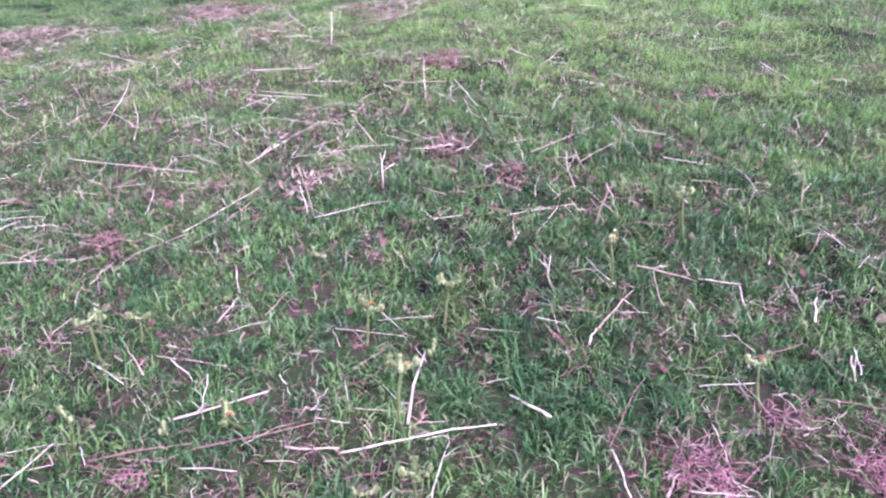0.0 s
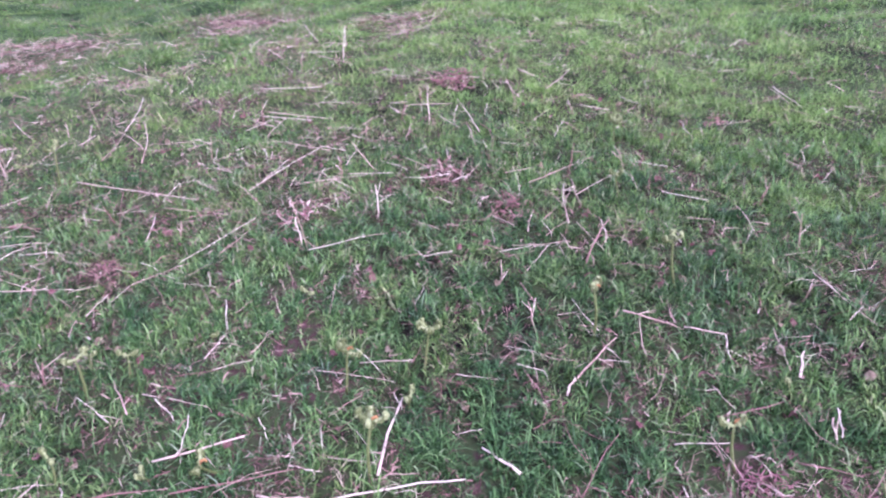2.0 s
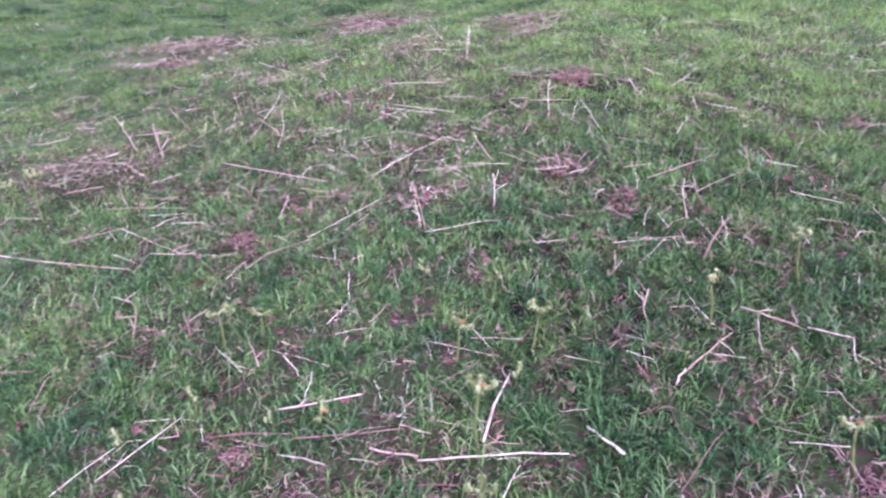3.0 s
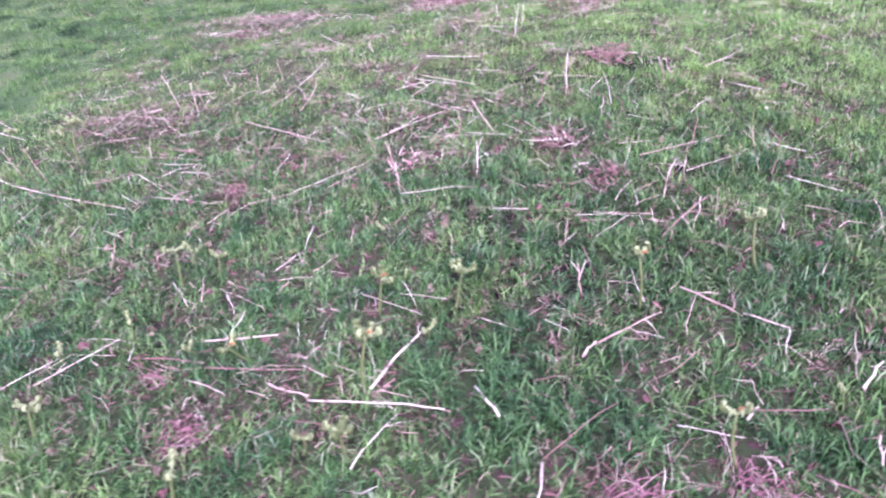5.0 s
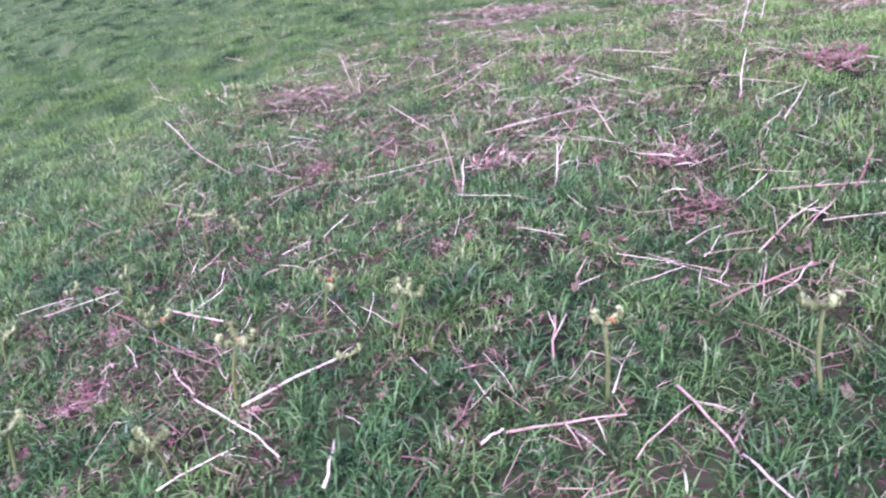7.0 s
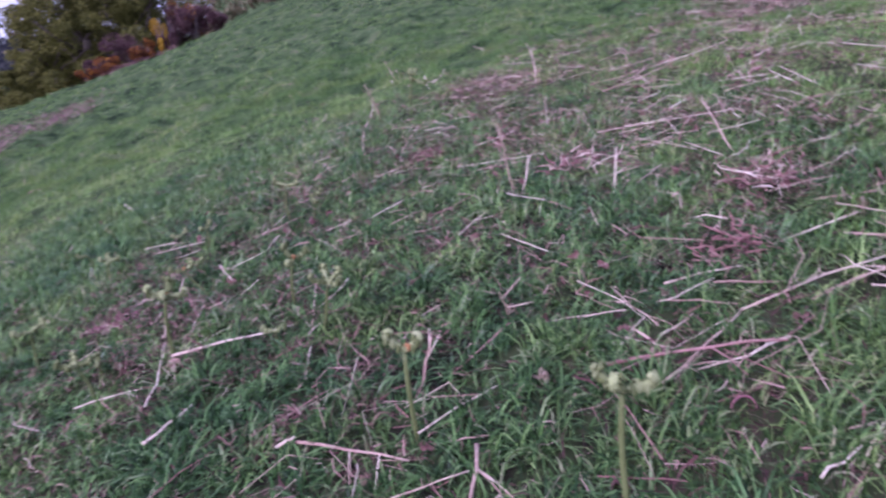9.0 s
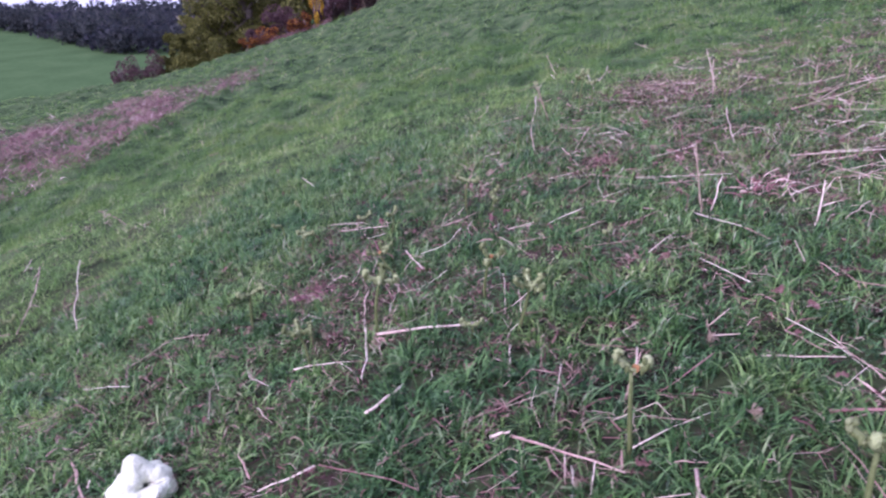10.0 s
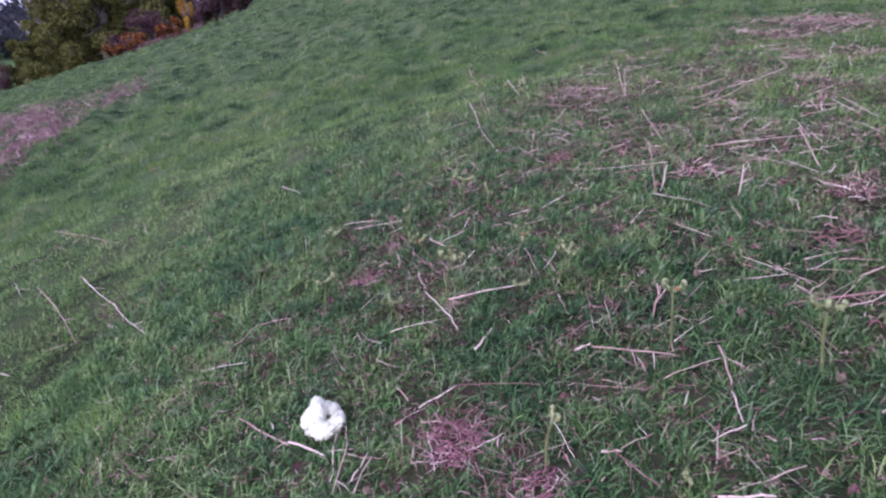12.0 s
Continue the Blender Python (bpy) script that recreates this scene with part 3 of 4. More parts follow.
def far_patch(x, y):
    """Amount of flattened bracken on a bed that widens down the slope."""
    ragged = 1.1 * waves(x, y, 61, 1.2) + 0.9 * waves(x, y, 67, 0.35)
    upper, lower = -12.5 + 0.6 * np.maximum(-y - 2.6, 0), np.minimum(-10.2 - 4.0 * (y + 0.8), -5.4)
    inside = smoothstep(x + ragged, upper - 1.3, upper + 1.3) * (1 - smoothstep(x + ragged, lower - 2.2, lower + 0.8))
    return inside * np.clip(0.16 + 0.36 * waves(x, y, 63, 0.45) + 0.30 * waves(x, y, 69, 1.8), 0.015, 0.8)


build_litter()

# ---- dead bracken stalks lying in the grass ----
STALK_RNG = random.Random(12)


def stalk(x0, y0, x1, y1, thick=0.0, pale_chance=0.96):
    """One dry stalk from end to end, a little crooked, with side twigs where it is long."""
    R = STALK_RNG
    a, b = Vector((x0, y0, 0)), Vector((x1, y1, 0))
    n = max(4, min(9, int((b - a).length / 0.05)))
    across = Vector((-(b - a).y, (b - a).x, 0)).normalized()
    bend, kink = R.uniform(-0.035, 0.035) * (b - a).length, R.randrange(1, n)
    r0 = 0.70 * (thick or min(0.0038, 0.0016 + 0.0040 * (b - a).length)) * R.uniform(0.8, 1.15)
    lift0, lift1 = R.uniform(0.018, 0.036), R.uniform(0.018, 0.044)
    z0, z1 = (float(ground_z(q.x, q.y)) + r0 + lift for q, lift in ((a, lift0), (b, lift1)))
    pts, sunk = [], 0.0
    for i in range(n + 1):
        s = i / n
        p = a.lerp(b, s) + across * (bend * math.sin(math.pi * s) + R.uniform(-0.0018, 0.0018) + (0.004 if i == kink else 0))
        p.z = z0 * (1 - s) + z1 * s
        sunk = max(sunk, float(ground_z(p.x, p.y)) + 0.008 - p.z)
        pts.append(p)
    for p in pts:
        p.z += min(sunk, 0.014)
    base = pts[0].copy()
    bm = tube(bmesh.new(), [p - base for p in pts], [r0 * (1 - 0.45 * i / n) * R.uniform(0.9, 1.1) for i in range(n + 1)])
    pale = R.random() < pale_chance
    ob = part("bracken_stalk", bm, STALK if pale else RACHIS, None)
    ob.location = base
    tagged(ob, "dry pale bracken stalk lying in the grass" if pale else "dry reddish bracken stalk lying in the grass", "stalk", "dead bracken stalks")
    if (b - a).length > 0.16:
        for _ in range(R.randrange(1, 4)):
            i = R.randrange(1, n)
            d = ((b - a).normalized() * R.uniform(0.3, 1) + across * R.choice((-1, 1)) * R.uniform(0.5, 1)).normalized()
            q, ln = pts[i] - base, R.uniform(0.03, 0.08)
            e = q + d * ln
            e.z = float(ground_z(e.x + base.x, e.y + base.y)) + R.uniform(0.006, 0.03) - base.z
            part("side_twig", tube(bmesh.new(), [q, q.lerp(e, 0.5) + Vector((0, 0, 0.004)), e], [r0 * 0.5, r0 * 0.42, r0 * 0.25], 5), STALK if pale else RACHIS, ob)
    return ob


def standing_stalk(x, y, h, dx, dy):
    """A dead stalk that still stands or leans."""
    R = STALK_RNG
    z = float(ground_z(x, y)) - 0.01
    pts = [Vector((dx * s + R.uniform(-0.004, 0.004), dy * s + R.uniform(-0.004, 0.004), (h + 0.01) * s)) for s in (0, 0.25, 0.5, 0.75, 1)]
    ob = part("bracken_stalk", tube(bmesh.new(), pts, [0.0030, 0.0027, 0.0024, 0.0020, 0.0013]), R.choice((STALK, RACHIS, WITHERED)), None)
    ob.location = (x, y, z)
    tagged(ob, "dry pale bracken stalk standing out of the grass", "stalk", "standing bracken stalks")
    for s in (2, 3):
        d = Vector((R.uniform(-1, 1), R.uniform(-1, 1), R.uniform(0.2, 0.8))).normalized()
        part("side_twig", tube(bmesh.new(), [pts[s], pts[s] + d * R.uniform(0.03, 0.07)], [0.0016, 0.0008], 5), STALK, ob)
    return ob


stalk(-5.118, 3.292, -4.181, 2.955)
stalk(-4.089, 2.861, -3.633, 2.756)
stalk(-2.635, 1.955, -2.584, 2.228)
stalk(-3.147, 2.471, -2.587, 2.300)
stalk(-2.564, 2.288, -1.672, 2.036)
stalk(-1.658, 2.028, -1.653, 2.153)
stalk(-1.653, 2.153, -1.363, 2.122)
stalk(-2.100, 2.297, -1.880, 2.366)
stalk(-1.880, 2.366, -1.528, 2.164)
stalk(-2.053, 2.551, -1.669, 2.534)
stalk(-1.985, 2.658, -1.667, 2.582)
stalk(-2.539, 3.136, -2.204, 3.016)
stalk(-1.665, 2.951, -1.033, 2.612)
stalk(-1.178, 2.617, -0.898, 2.510)
stalk(-0.879, 2.247, -0.787, 2.389)
stalk(-1.158, 2.102, -0.973, 2.172)
stalk(-1.270, 1.976, -1.222, 2.059)
stalk(-1.168, 2.246, -1.081, 2.178)
stalk(-0.873, 2.046, -0.899, 2.146)
stalk(-0.611, 1.849, -0.636, 1.963)
stalk(-2.002, 1.653, -1.779, 1.598, pale_chance=0.05)
stalk(-4.848, 3.921, -4.399, 3.882)
stalk(-3.308, 2.180, -2.893, 2.039)
stalk(-1.203, 2.676, -1.163, 2.822)
stalk(-3.522, 2.970, -2.999, 2.821)
stalk(-3.725, 3.205, -3.161, 2.917)
stalk(-1.948, 2.495, -1.865, 2.371)
stalk(-0.758, 1.887, -0.713, 1.941)
stalk(-1.419, 3.106, -1.549, 3.608)
stalk(-1.448, 3.241, -1.671, 3.542)
stalk(-2.124, 4.906, -1.670, 4.344)
stalk(-1.742, 4.648, -1.496, 4.891)
stalk(-0.991, 4.010, -0.616, 3.910)
stalk(-0.880, 3.561, -0.534, 3.357)
stalk(-0.849, 3.270, -0.781, 3.471)
stalk(-0.870, 2.908, -0.973, 3.104)
stalk(-0.973, 3.104, -0.837, 3.228)
stalk(-0.812, 3.190, -0.518, 2.979)
stalk(-0.794, 2.788, -0.699, 2.978)
stalk(-0.540, 2.634, -0.425, 2.746)
stalk(-0.425, 2.746, -0.229, 2.716)
stalk(-0.580, 2.800, -0.463, 2.828)
stalk(-0.177, 2.845, -0.068, 2.686)
stalk(-0.324, 2.584, -0.239, 2.447)
stalk(-0.229, 3.503, -0.132, 3.484)
stalk(-0.125, 3.465, 0.098, 3.434)
stalk(-0.031, 3.340, 0.083, 3.403)
stalk(-1.068, 4.948, -0.840, 4.520)
stalk(-0.718, 4.664, -0.444, 4.260)
stalk(-0.733, 5.056, -0.895, 5.760)
stalk(0.017, 3.236, 0.102, 3.056)
stalk(0.188, 3.023, 0.127, 3.447)
stalk(0.266, 2.903, 0.374, 2.838)
stalk(0.315, 2.651, 0.325, 2.771)
stalk(0.185, 2.585, 0.261, 2.674)
stalk(0.240, 2.582, 0.363, 2.614)
stalk(0.327, 2.508, 0.653, 2.666)
stalk(0.471, 2.647, 0.509, 2.726)
stalk(0.492, 2.377, 0.682, 2.500)
stalk(0.253, 2.152, 0.302, 2.289)
stalk(0.321, 2.206, 0.403, 2.312)
stalk(0.411, 2.184, 0.456, 2.448, 0.0028)
stalk(0.307, 2.101, 0.403, 2.187)
stalk(0.458, 3.402, 0.438, 3.720)
stalk(-0.988, 1.507, -1.075, 1.656, 0.0046)
stalk(-0.976, 1.596, -0.771, 1.516)
stalk(-0.789, 1.661, -0.672, 1.677)
stalk(-0.901, 1.643, -0.771, 1.658, pale_chance=0.05)
stalk(-0.682, 1.695, -0.617, 1.768)
stalk(-1.318, 1.137, -1.153, 1.317)
stalk(-0.881, 1.355, -0.648, 1.381, 0.0046)
stalk(-1.056, 1.250, -0.811, 1.251, pale_chance=0.05)
stalk(-0.811, 1.251, -0.488, 1.279, pale_chance=0.05)
stalk(-0.835, 1.196, -0.698, 1.164)
stalk(-0.523, 1.285, -0.437, 1.263)
stalk(-0.592, 1.208, -0.465, 1.190, 0.0046)
stalk(-0.465, 1.190, -0.089, 1.170, 0.0046)
stalk(-0.465, 1.190, -0.428, 1.111, pale_chance=0.05)
stalk(-0.298, 1.218, -0.232, 1.458, 0.0046)
stalk(-0.281, 1.214, -0.198, 1.223)
stalk(-0.268, 1.001, -0.207, 1.155)
stalk(-0.350, 1.606, -0.195, 1.571)
stalk(-0.195, 1.571, -0.168, 1.627, pale_chance=0.05)
stalk(-0.434, 1.431, -0.340, 1.462)
stalk(-0.363, 1.481, -0.300, 1.507, pale_chance=0.05)
stalk(-0.463, 1.516, -0.483, 1.587)
stalk(-0.077, 1.515, 0.040, 1.483)
stalk(-0.861, 0.705, -0.730, 0.757, pale_chance=0.05)
stalk(0.044, 1.173, -0.036, 1.263, 0.0046)
stalk(0.103, 1.309, 0.176, 1.328, pale_chance=0.05)
stalk(-0.089, 1.332, -0.027, 1.322)
stalk(0.114, 1.510, 0.158, 1.363, pale_chance=0.05)
stalk(0.216, 1.401, 0.244, 1.432, 0.0046)
stalk(0.244, 1.432, 0.407, 1.581, 0.0046)
stalk(0.344, 1.513, 0.418, 1.489)
stalk(0.359, 1.613, 0.321, 1.774)
stalk(0.467, 1.500, 0.493, 1.644)
stalk(0.453, 1.676, 0.607, 1.579, 0.0046)
stalk(0.607, 1.579, 0.706, 1.518, 0.0046)
stalk(0.407, 1.925, 0.549, 2.140, 0.0040, 0.0)
stalk(0.387, 2.033, 0.368, 2.126)
stalk(0.497, 1.959, 0.434, 2.162)
stalk(0.588, 1.792, 0.671, 1.866, pale_chance=0.05)
stalk(0.757, 1.980, 0.756, 2.040)
stalk(0.826, 1.765, 0.840, 1.799)
stalk(0.778, 1.650, 0.786, 1.693, pale_chance=0.05)
stalk(0.053, 1.547, 0.105, 1.564, pale_chance=0.05)
stalk(0.424, 1.654, 0.450, 1.695)
stalk(0.156, 2.018, 0.260, 2.047)
stalk(-1.631, 3.173, -1.634, 3.541)
stalk(-1.634, 3.541, -1.684, 4.031)
stalk(-1.725, 3.667, -1.557, 3.743)
stalk(-2.340, 3.843, -2.108, 3.528)
stalk(-1.067, 3.149, -1.058, 3.005)
stalk(-1.058, 3.005, -0.936, 2.874)
stalk(-0.846, 2.711, -0.566, 3.034)
stalk(-0.566, 3.034, -0.439, 2.962)
stalk(-0.613, 3.645, -0.434, 3.622)
stalk(-0.924, 3.551, -0.628, 3.367)
stalk(-0.963, 3.343, -0.835, 3.475)
stalk(-0.664, 2.690, -0.342, 2.722)
stalk(-0.542, 2.828, -0.475, 2.648)
stalk(-0.835, 3.082, -0.799, 2.943)
stalk(-1.024, 2.233, -0.779, 2.462)
stalk(-1.378, 2.631, -1.243, 2.602)
stalk(-1.202, 2.553, -1.191, 2.370)
stalk(-1.410, 2.816, -1.308, 2.431, pale_chance=0.05)
stalk(-0.554, 2.206, -0.339, 2.225)
stalk(-0.339, 2.225, -0.258, 2.258)
stalk(-0.587, 2.362, -0.544, 2.522, pale_chance=0.05)
stalk(-0.544, 2.522, -0.457, 2.556, pale_chance=0.05)
stalk(-0.278, 2.851, -0.164, 2.696)
stalk(-0.434, 2.839, -0.389, 2.995)
stalk(-0.234, 3.487, -0.188, 3.324)
stalk(-1.872, 3.709, -1.765, 3.355)
stalk(-2.378, 3.456, -2.161, 3.448)
stalk(-1.527, 2.252, -1.463, 2.016)
stalk(-1.381, 2.114, -1.276, 2.109)
stalk(-0.801, 1.950, -0.773, 1.821)
stalk(-0.822, 1.697, -0.771, 1.769)
stalk(-1.162, 1.608, -1.042, 1.502)
stalk(-0.928, 1.555, -0.859, 1.485)
stalk(-1.529, 1.735, -1.342, 1.670, pale_chance=0.05)
stalk(-1.570, 1.913, -1.489, 1.799, pale_chance=0.05)
stalk(-0.816, 1.483, -0.810, 1.346)
stalk(-0.475, 1.596, -0.277, 1.553)
stalk(-0.363, 1.663, -0.291, 1.573)
stalk(-0.291, 1.573, -0.277, 1.525, pale_chance=0.05)
stalk(-0.255, 1.500, -0.235, 1.408)
stalk(-0.640, 1.183, -0.559, 1.156)
stalk(-0.533, 1.310, -0.491, 1.356)
stalk(-0.625, 1.456, -0.592, 1.393)
stalk(-1.055, 1.243, -0.957, 1.200, pale_chance=0.05)
stalk(-0.976, 1.210, -0.883, 1.208, pale_chance=0.05)
stalk(-1.090, 1.297, -1.052, 1.231)
stalk(-1.417, 1.091, -1.308, 1.233)
stalk(-0.457, 1.095, -0.342, 1.107, pale_chance=0.05)
stalk(0.609, 3.475, 0.817, 3.763)
stalk(0.706, 3.550, 0.758, 3.464)
stalk(0.280, 3.381, 0.250, 3.264)
stalk(0.125, 3.389, 0.081, 3.121)
stalk(0.147, 3.138, 0.157, 2.890)
stalk(0.468, 3.099, 0.558, 3.177)
stalk(0.520, 2.893, 0.605, 3.049)
stalk(0.491, 2.464, 0.481, 2.258, 0.0028)
stalk(0.488, 2.279, 0.527, 2.169, 0.0028)
stalk(0.527, 2.169, 0.505, 2.020, 0.0028)
stalk(0.309, 2.215, 0.323, 2.080)
stalk(0.186, 2.083, 0.381, 2.042)
stalk(0.206, 1.934, 0.300, 2.033)
stalk(0.809, 2.310, 0.964, 2.226)
stalk(1.033, 2.152, 1.008, 1.942)
stalk(1.707, 3.185, 1.717, 2.937)
stalk(0.953, 3.269, 1.000, 3.155)
stalk(1.126, 3.555, 1.266, 3.607)
stalk(1.549, 3.457, 1.679, 3.425)
stalk(1.246, 4.776, 1.399, 4.615)
stalk(1.610, 2.094, 1.684, 2.030)
stalk(0.709, 1.528, 0.695, 1.455)
stalk(0.857, 1.537, 0.832, 1.385)
stalk(0.170, 1.864, 0.222, 1.723, pale_chance=0.05)
stalk(0.604, 1.373, 0.619, 1.275)
stalk(0.575, 1.273, 0.752, 1.279, pale_chance=0.05)
stalk(0.440, 1.214, 0.577, 1.188)
stalk(0.874, 1.243, 0.832, 1.156)
stalk(0.807, 1.005, 0.924, 1.090)
stalk(0.924, 1.090, 1.041, 1.155, pale_chance=0.05)
stalk(0.700, 1.113, 0.822, 1.051)
stalk(0.413, 1.093, 0.404, 0.999)
stalk(0.239, 0.938, 0.281, 0.980, 0.0046)
stalk(0.160, 1.068, 0.165, 0.956, 0.0046)
stalk(0.287, 0.938, 0.421, 0.912)
stalk(0.400, 0.952, 0.403, 0.904)
stalk(0.591, 1.077, 0.616, 1.023)
stalk(0.667, 0.830, 0.747, 0.825)
stalk(-2.272, -0.478, -1.210, -0.122)
stalk(-2.187, -0.233, -1.512, 0.004)
stalk(-1.512, 0.004, -1.008, 0.192)
stalk(-1.621, -0.067, -1.578, 0.135, pale_chance=0.05)
stalk(-2.623, -0.676, -2.294, -0.574)
stalk(-0.595, 0.483, -0.693, 0.602)
stalk(-0.693, 0.602, -0.634, 0.722)
stalk(-0.413, 0.240, -0.458, 0.375)
stalk(-0.458, 0.375, -0.334, 0.467)
stalk(-0.137, 0.490, 0.087, 0.608, 0.0046)
stalk(0.087, 0.608, 0.207, 0.686, 0.0046)
stalk(0.120, 0.759, 0.198, 0.748)
stalk(0.198, 0.748, 0.347, 0.677)
stalk(0.378, 0.722, 0.291, 0.791)
stalk(0.267, 0.768, 0.310, 0.814)
stalk(-0.248, 0.117, -0.016, 0.236)
stalk(-0.133, 0.225, -0.085, 0.339)
stalk(-0.407, -0.479, -0.142, -0.309)
stalk(-0.141, -0.277, -0.249, -0.172)
stalk(-0.208, -0.155, -0.132, -0.040)
stalk(-1.567, -0.662, -1.158, -0.373)
stalk(-3.612, -0.619, -2.679, -0.135)
stalk(-0.148, 0.918, -0.056, 0.962, pale_chance=0.05)
stalk(-0.087, 0.859, 0.007, 0.851, pale_chance=0.05)
stalk(0.207, 0.874, 0.181, 0.975)
stalk(0.588, 1.246, 0.616, 1.284, 0.0046)
stalk(0.832, 1.350, 0.891, 1.431, 0.0046)
stalk(-1.044, -0.587, -0.901, -0.345)
stalk(-2.049, 1.539, -1.723, 1.519, pale_chance=0.05)
stalk(-2.486, 0.924, -2.159, 0.996)
standing_stalk(-2.548, 2.378, 0.20, -0.049, -0.093)
standing_stalk(-2.044, 3.101, 0.20, -0.016, -0.019)
standing_stalk(-2.253, 3.242, 0.21, -0.058, -0.068)
standing_stalk(-0.298, 2.825, 0.15, -0.107, -0.055)
standing_stalk(-0.551, 2.238, 0.22, -0.048, -0.041)
standing_stalk(-0.033, 3.232, 0.20, -0.010, -0.003)
standing_stalk(-0.526, 4.850, 0.16, 0.010, 0.003)
standing_stalk(0.509, 2.578, 0.14, 0.013, 0.002)
standing_stalk(-0.403, 3.208, 0.04, 0.083, 0.000)
standing_stalk(-0.529, 4.566, 0.22, 0.023, 0.001)
standing_stalk(-0.784, 5.736, 0.04, -0.050, -0.003)
standing_stalk(-1.527, 5.865, 0.19, -0.016, -0.003)
standing_stalk(-0.053, 3.589, 0.09, -0.014, 0.001)
standing_stalk(0.424, 3.343, 0.10, -0.024, 0.006)
standing_stalk(0.746, 2.572, 0.09, -0.028, 0.012)
standing_stalk(0.844, 1.169, 0.07, -0.021, 0.020)
standing_stalk(-2.362, 2.326, 0.23, -0.040, -0.087)
standing_stalk(-2.160, 3.323, 0.13, -0.018, -0.024)
standing_stalk(-4.083, 2.920, 0.16, -0.034, -0.080)


def loose_stalks():
    """Small broken stalks, thickest where the bracken lies."""
    rng = np.random.RandomState(15)
    x, y = scatter(rng, -3.6, 1.8, 0.3, 7.0, 3000, lambda x, y: np.clip(litter_amount(x, y), 0, 1) ** 1.6)
    for px, py in list(zip(x, y))[:60]:
        a, ln = rng.uniform(0, 6.283), rng.uniform(0.05, 0.26)
        stalk(px, py, px + ln * math.cos(a), py + ln * math.sin(a), rng.uniform(0.0011, 0.0021), 0.55)


loose_stalks()


def stubble():
    """Short broken stems that still stand among the litter."""
    rng = np.random.RandomState(27)
    x, y = scatter(rng, -2.2, 1.2, 1.3, 5.0, 1500, lambda x, y: np.clip(litter_amount(x, y), 0, 1))
    for px, py in list(zip(x, y))[:36]:
        standing_stalk(px, py, rng.uniform(0.05, 0.15), rng.uniform(-0.04, 0.04), rng.uniform(-0.04, 0.04))


stubble()


# ---- young bracken ----
def leaflet_mesh(material, curl):
    me = bpy.data.meshes.new("leaflet")
    bm = tube(bmesh.new(), [(0, 0, 0), (0.6, 0, 0.1), (0.9, 0, -0.1 * curl), (0.7, 0, -0.25 * curl)], [0.06, 0.11, 0.10, 0.04], 5)
    bm.to_mesh(me)
    bm.free()
    for p in me.polygons:
        p.use_smooth = True
    me.materials.append(material)
    return me


LEAFLETS = [leaflet_mesh(m, c) for m in (CROZIER, CROZIER, FUZZ) for c in (0.6, 1.3)]


def crozier(x, y, h, dx, dy):
    """A young bracken shoot: an upright stem whose top spreads into curled fronds."""
    R = STALK_RNG
    top = Vector((dx, dy, h))
    lean = Vector((R.uniform(-0.012, 0.012), R.uniform(-0.012, 0.012), 0))
    root = new("bracken_shoot")
    root.location = (x, y, float(ground_z(x, y)) - 0.008)
    tagged(root, "young green bracken shoot with pale curled tips" if h > 0.1 else "small unrolling green bracken shoot in the grass", "fern", "young bracken shoots")
    stem_r = 0.0024 + 0.0095 * min(h, 0.22)
    pts = [top * s + lean * math.sin(3.1 * s) for s in (0, 0.2, 0.4, 0.6, 0.8, 0.92)]
    part("stem", tube(bmesh.new(), pts, [stem_r * k for k in (1.15, 1.1, 1.0, 0.95, 0.85, 0.75)], 8), CROZIER, root)
    arms = R.choice((2, 3, 3, 4)) if h > 0.1 else R.choice((1, 2))
    a0, size = R.uniform(0, 6.28), (0.032 + 0.13 * min(h, 0.25)) * R.uniform(0.85, 1.15)
    for k in range(arms):
        az, el = a0 + k * 6.283 / arms + R.uniform(-0.4, 0.4), R.uniform(0.1, 0.9)
        p, bm, line = pts[-1].copy(), bmesh.new(), []
        steps = 12
        for i in range(steps + 1):
            line.append(p.copy())
            s = i / steps
            el_i = el - 1.1 * s + 6.2 * s ** 3.2
            p = p + Vector((math.cos(az) * math.cos(el_i), math.sin(az) * math.cos(el_i), math.sin(el_i))) * size / steps * (1.25 - 0.6 * s)
        tube(bm, line, [stem_r * (0.85 + 0.75 * math.sin(2.5 * i / steps)) for i in range(steps + 1)], 6)
        frond = part("frond", bm, FUZZ if R.random() < 0.7 else CROZIER, root, "pale downy curled frond")
        for i in range(2, steps, 2):
            for sgn in (-1, 1):
                leaf = new("leaflet", LEAFLETS[R.randrange(len(LEAFLETS))])
                leaf.parent = frond
                ln = size * R.uniform(0.14, 0.28)
                leaf.matrix_local = Matrix.Translation(line[i]) @ Matrix.Rotation(az + sgn * 1.57 + R.uniform(-0.4, 0.4), 4, "Z") @ Matrix.Rotation(R.uniform(-0.5, 0.4), 4, "Y") @ Matrix.Diagonal((ln, 0.032, 0.032, 1))
    if R.random() < 0.5 and h > 0.09:
        q = pts[-1]
        part("withered_tip", tube(bmesh.new(), [q, q + Vector((0.004, 0.003, 0.012)), q + Vector((0.014, 0.004, 0.016)), q + Vector((0.02, 0.0, 0.010))], [0.002, 0.0045, 0.004, 0.001], 6), RUST, root, "rusty withered tip")
    return root


crozier(0.349, 1.618, 0.19, -0.022, -0.011)
crozier(-0.312, 1.225, 0.21, 0.005, 0.009)
crozier(-0.389, 1.524, 0.15, 0.008, 0.010)
crozier(-0.164, 1.558, 0.14, 0.016, 0.017)
crozier(0.668, 1.790, 0.20, -0.036, -0.005)
crozier(-1.122, 1.324, 0.11, 0.003, 0.007)
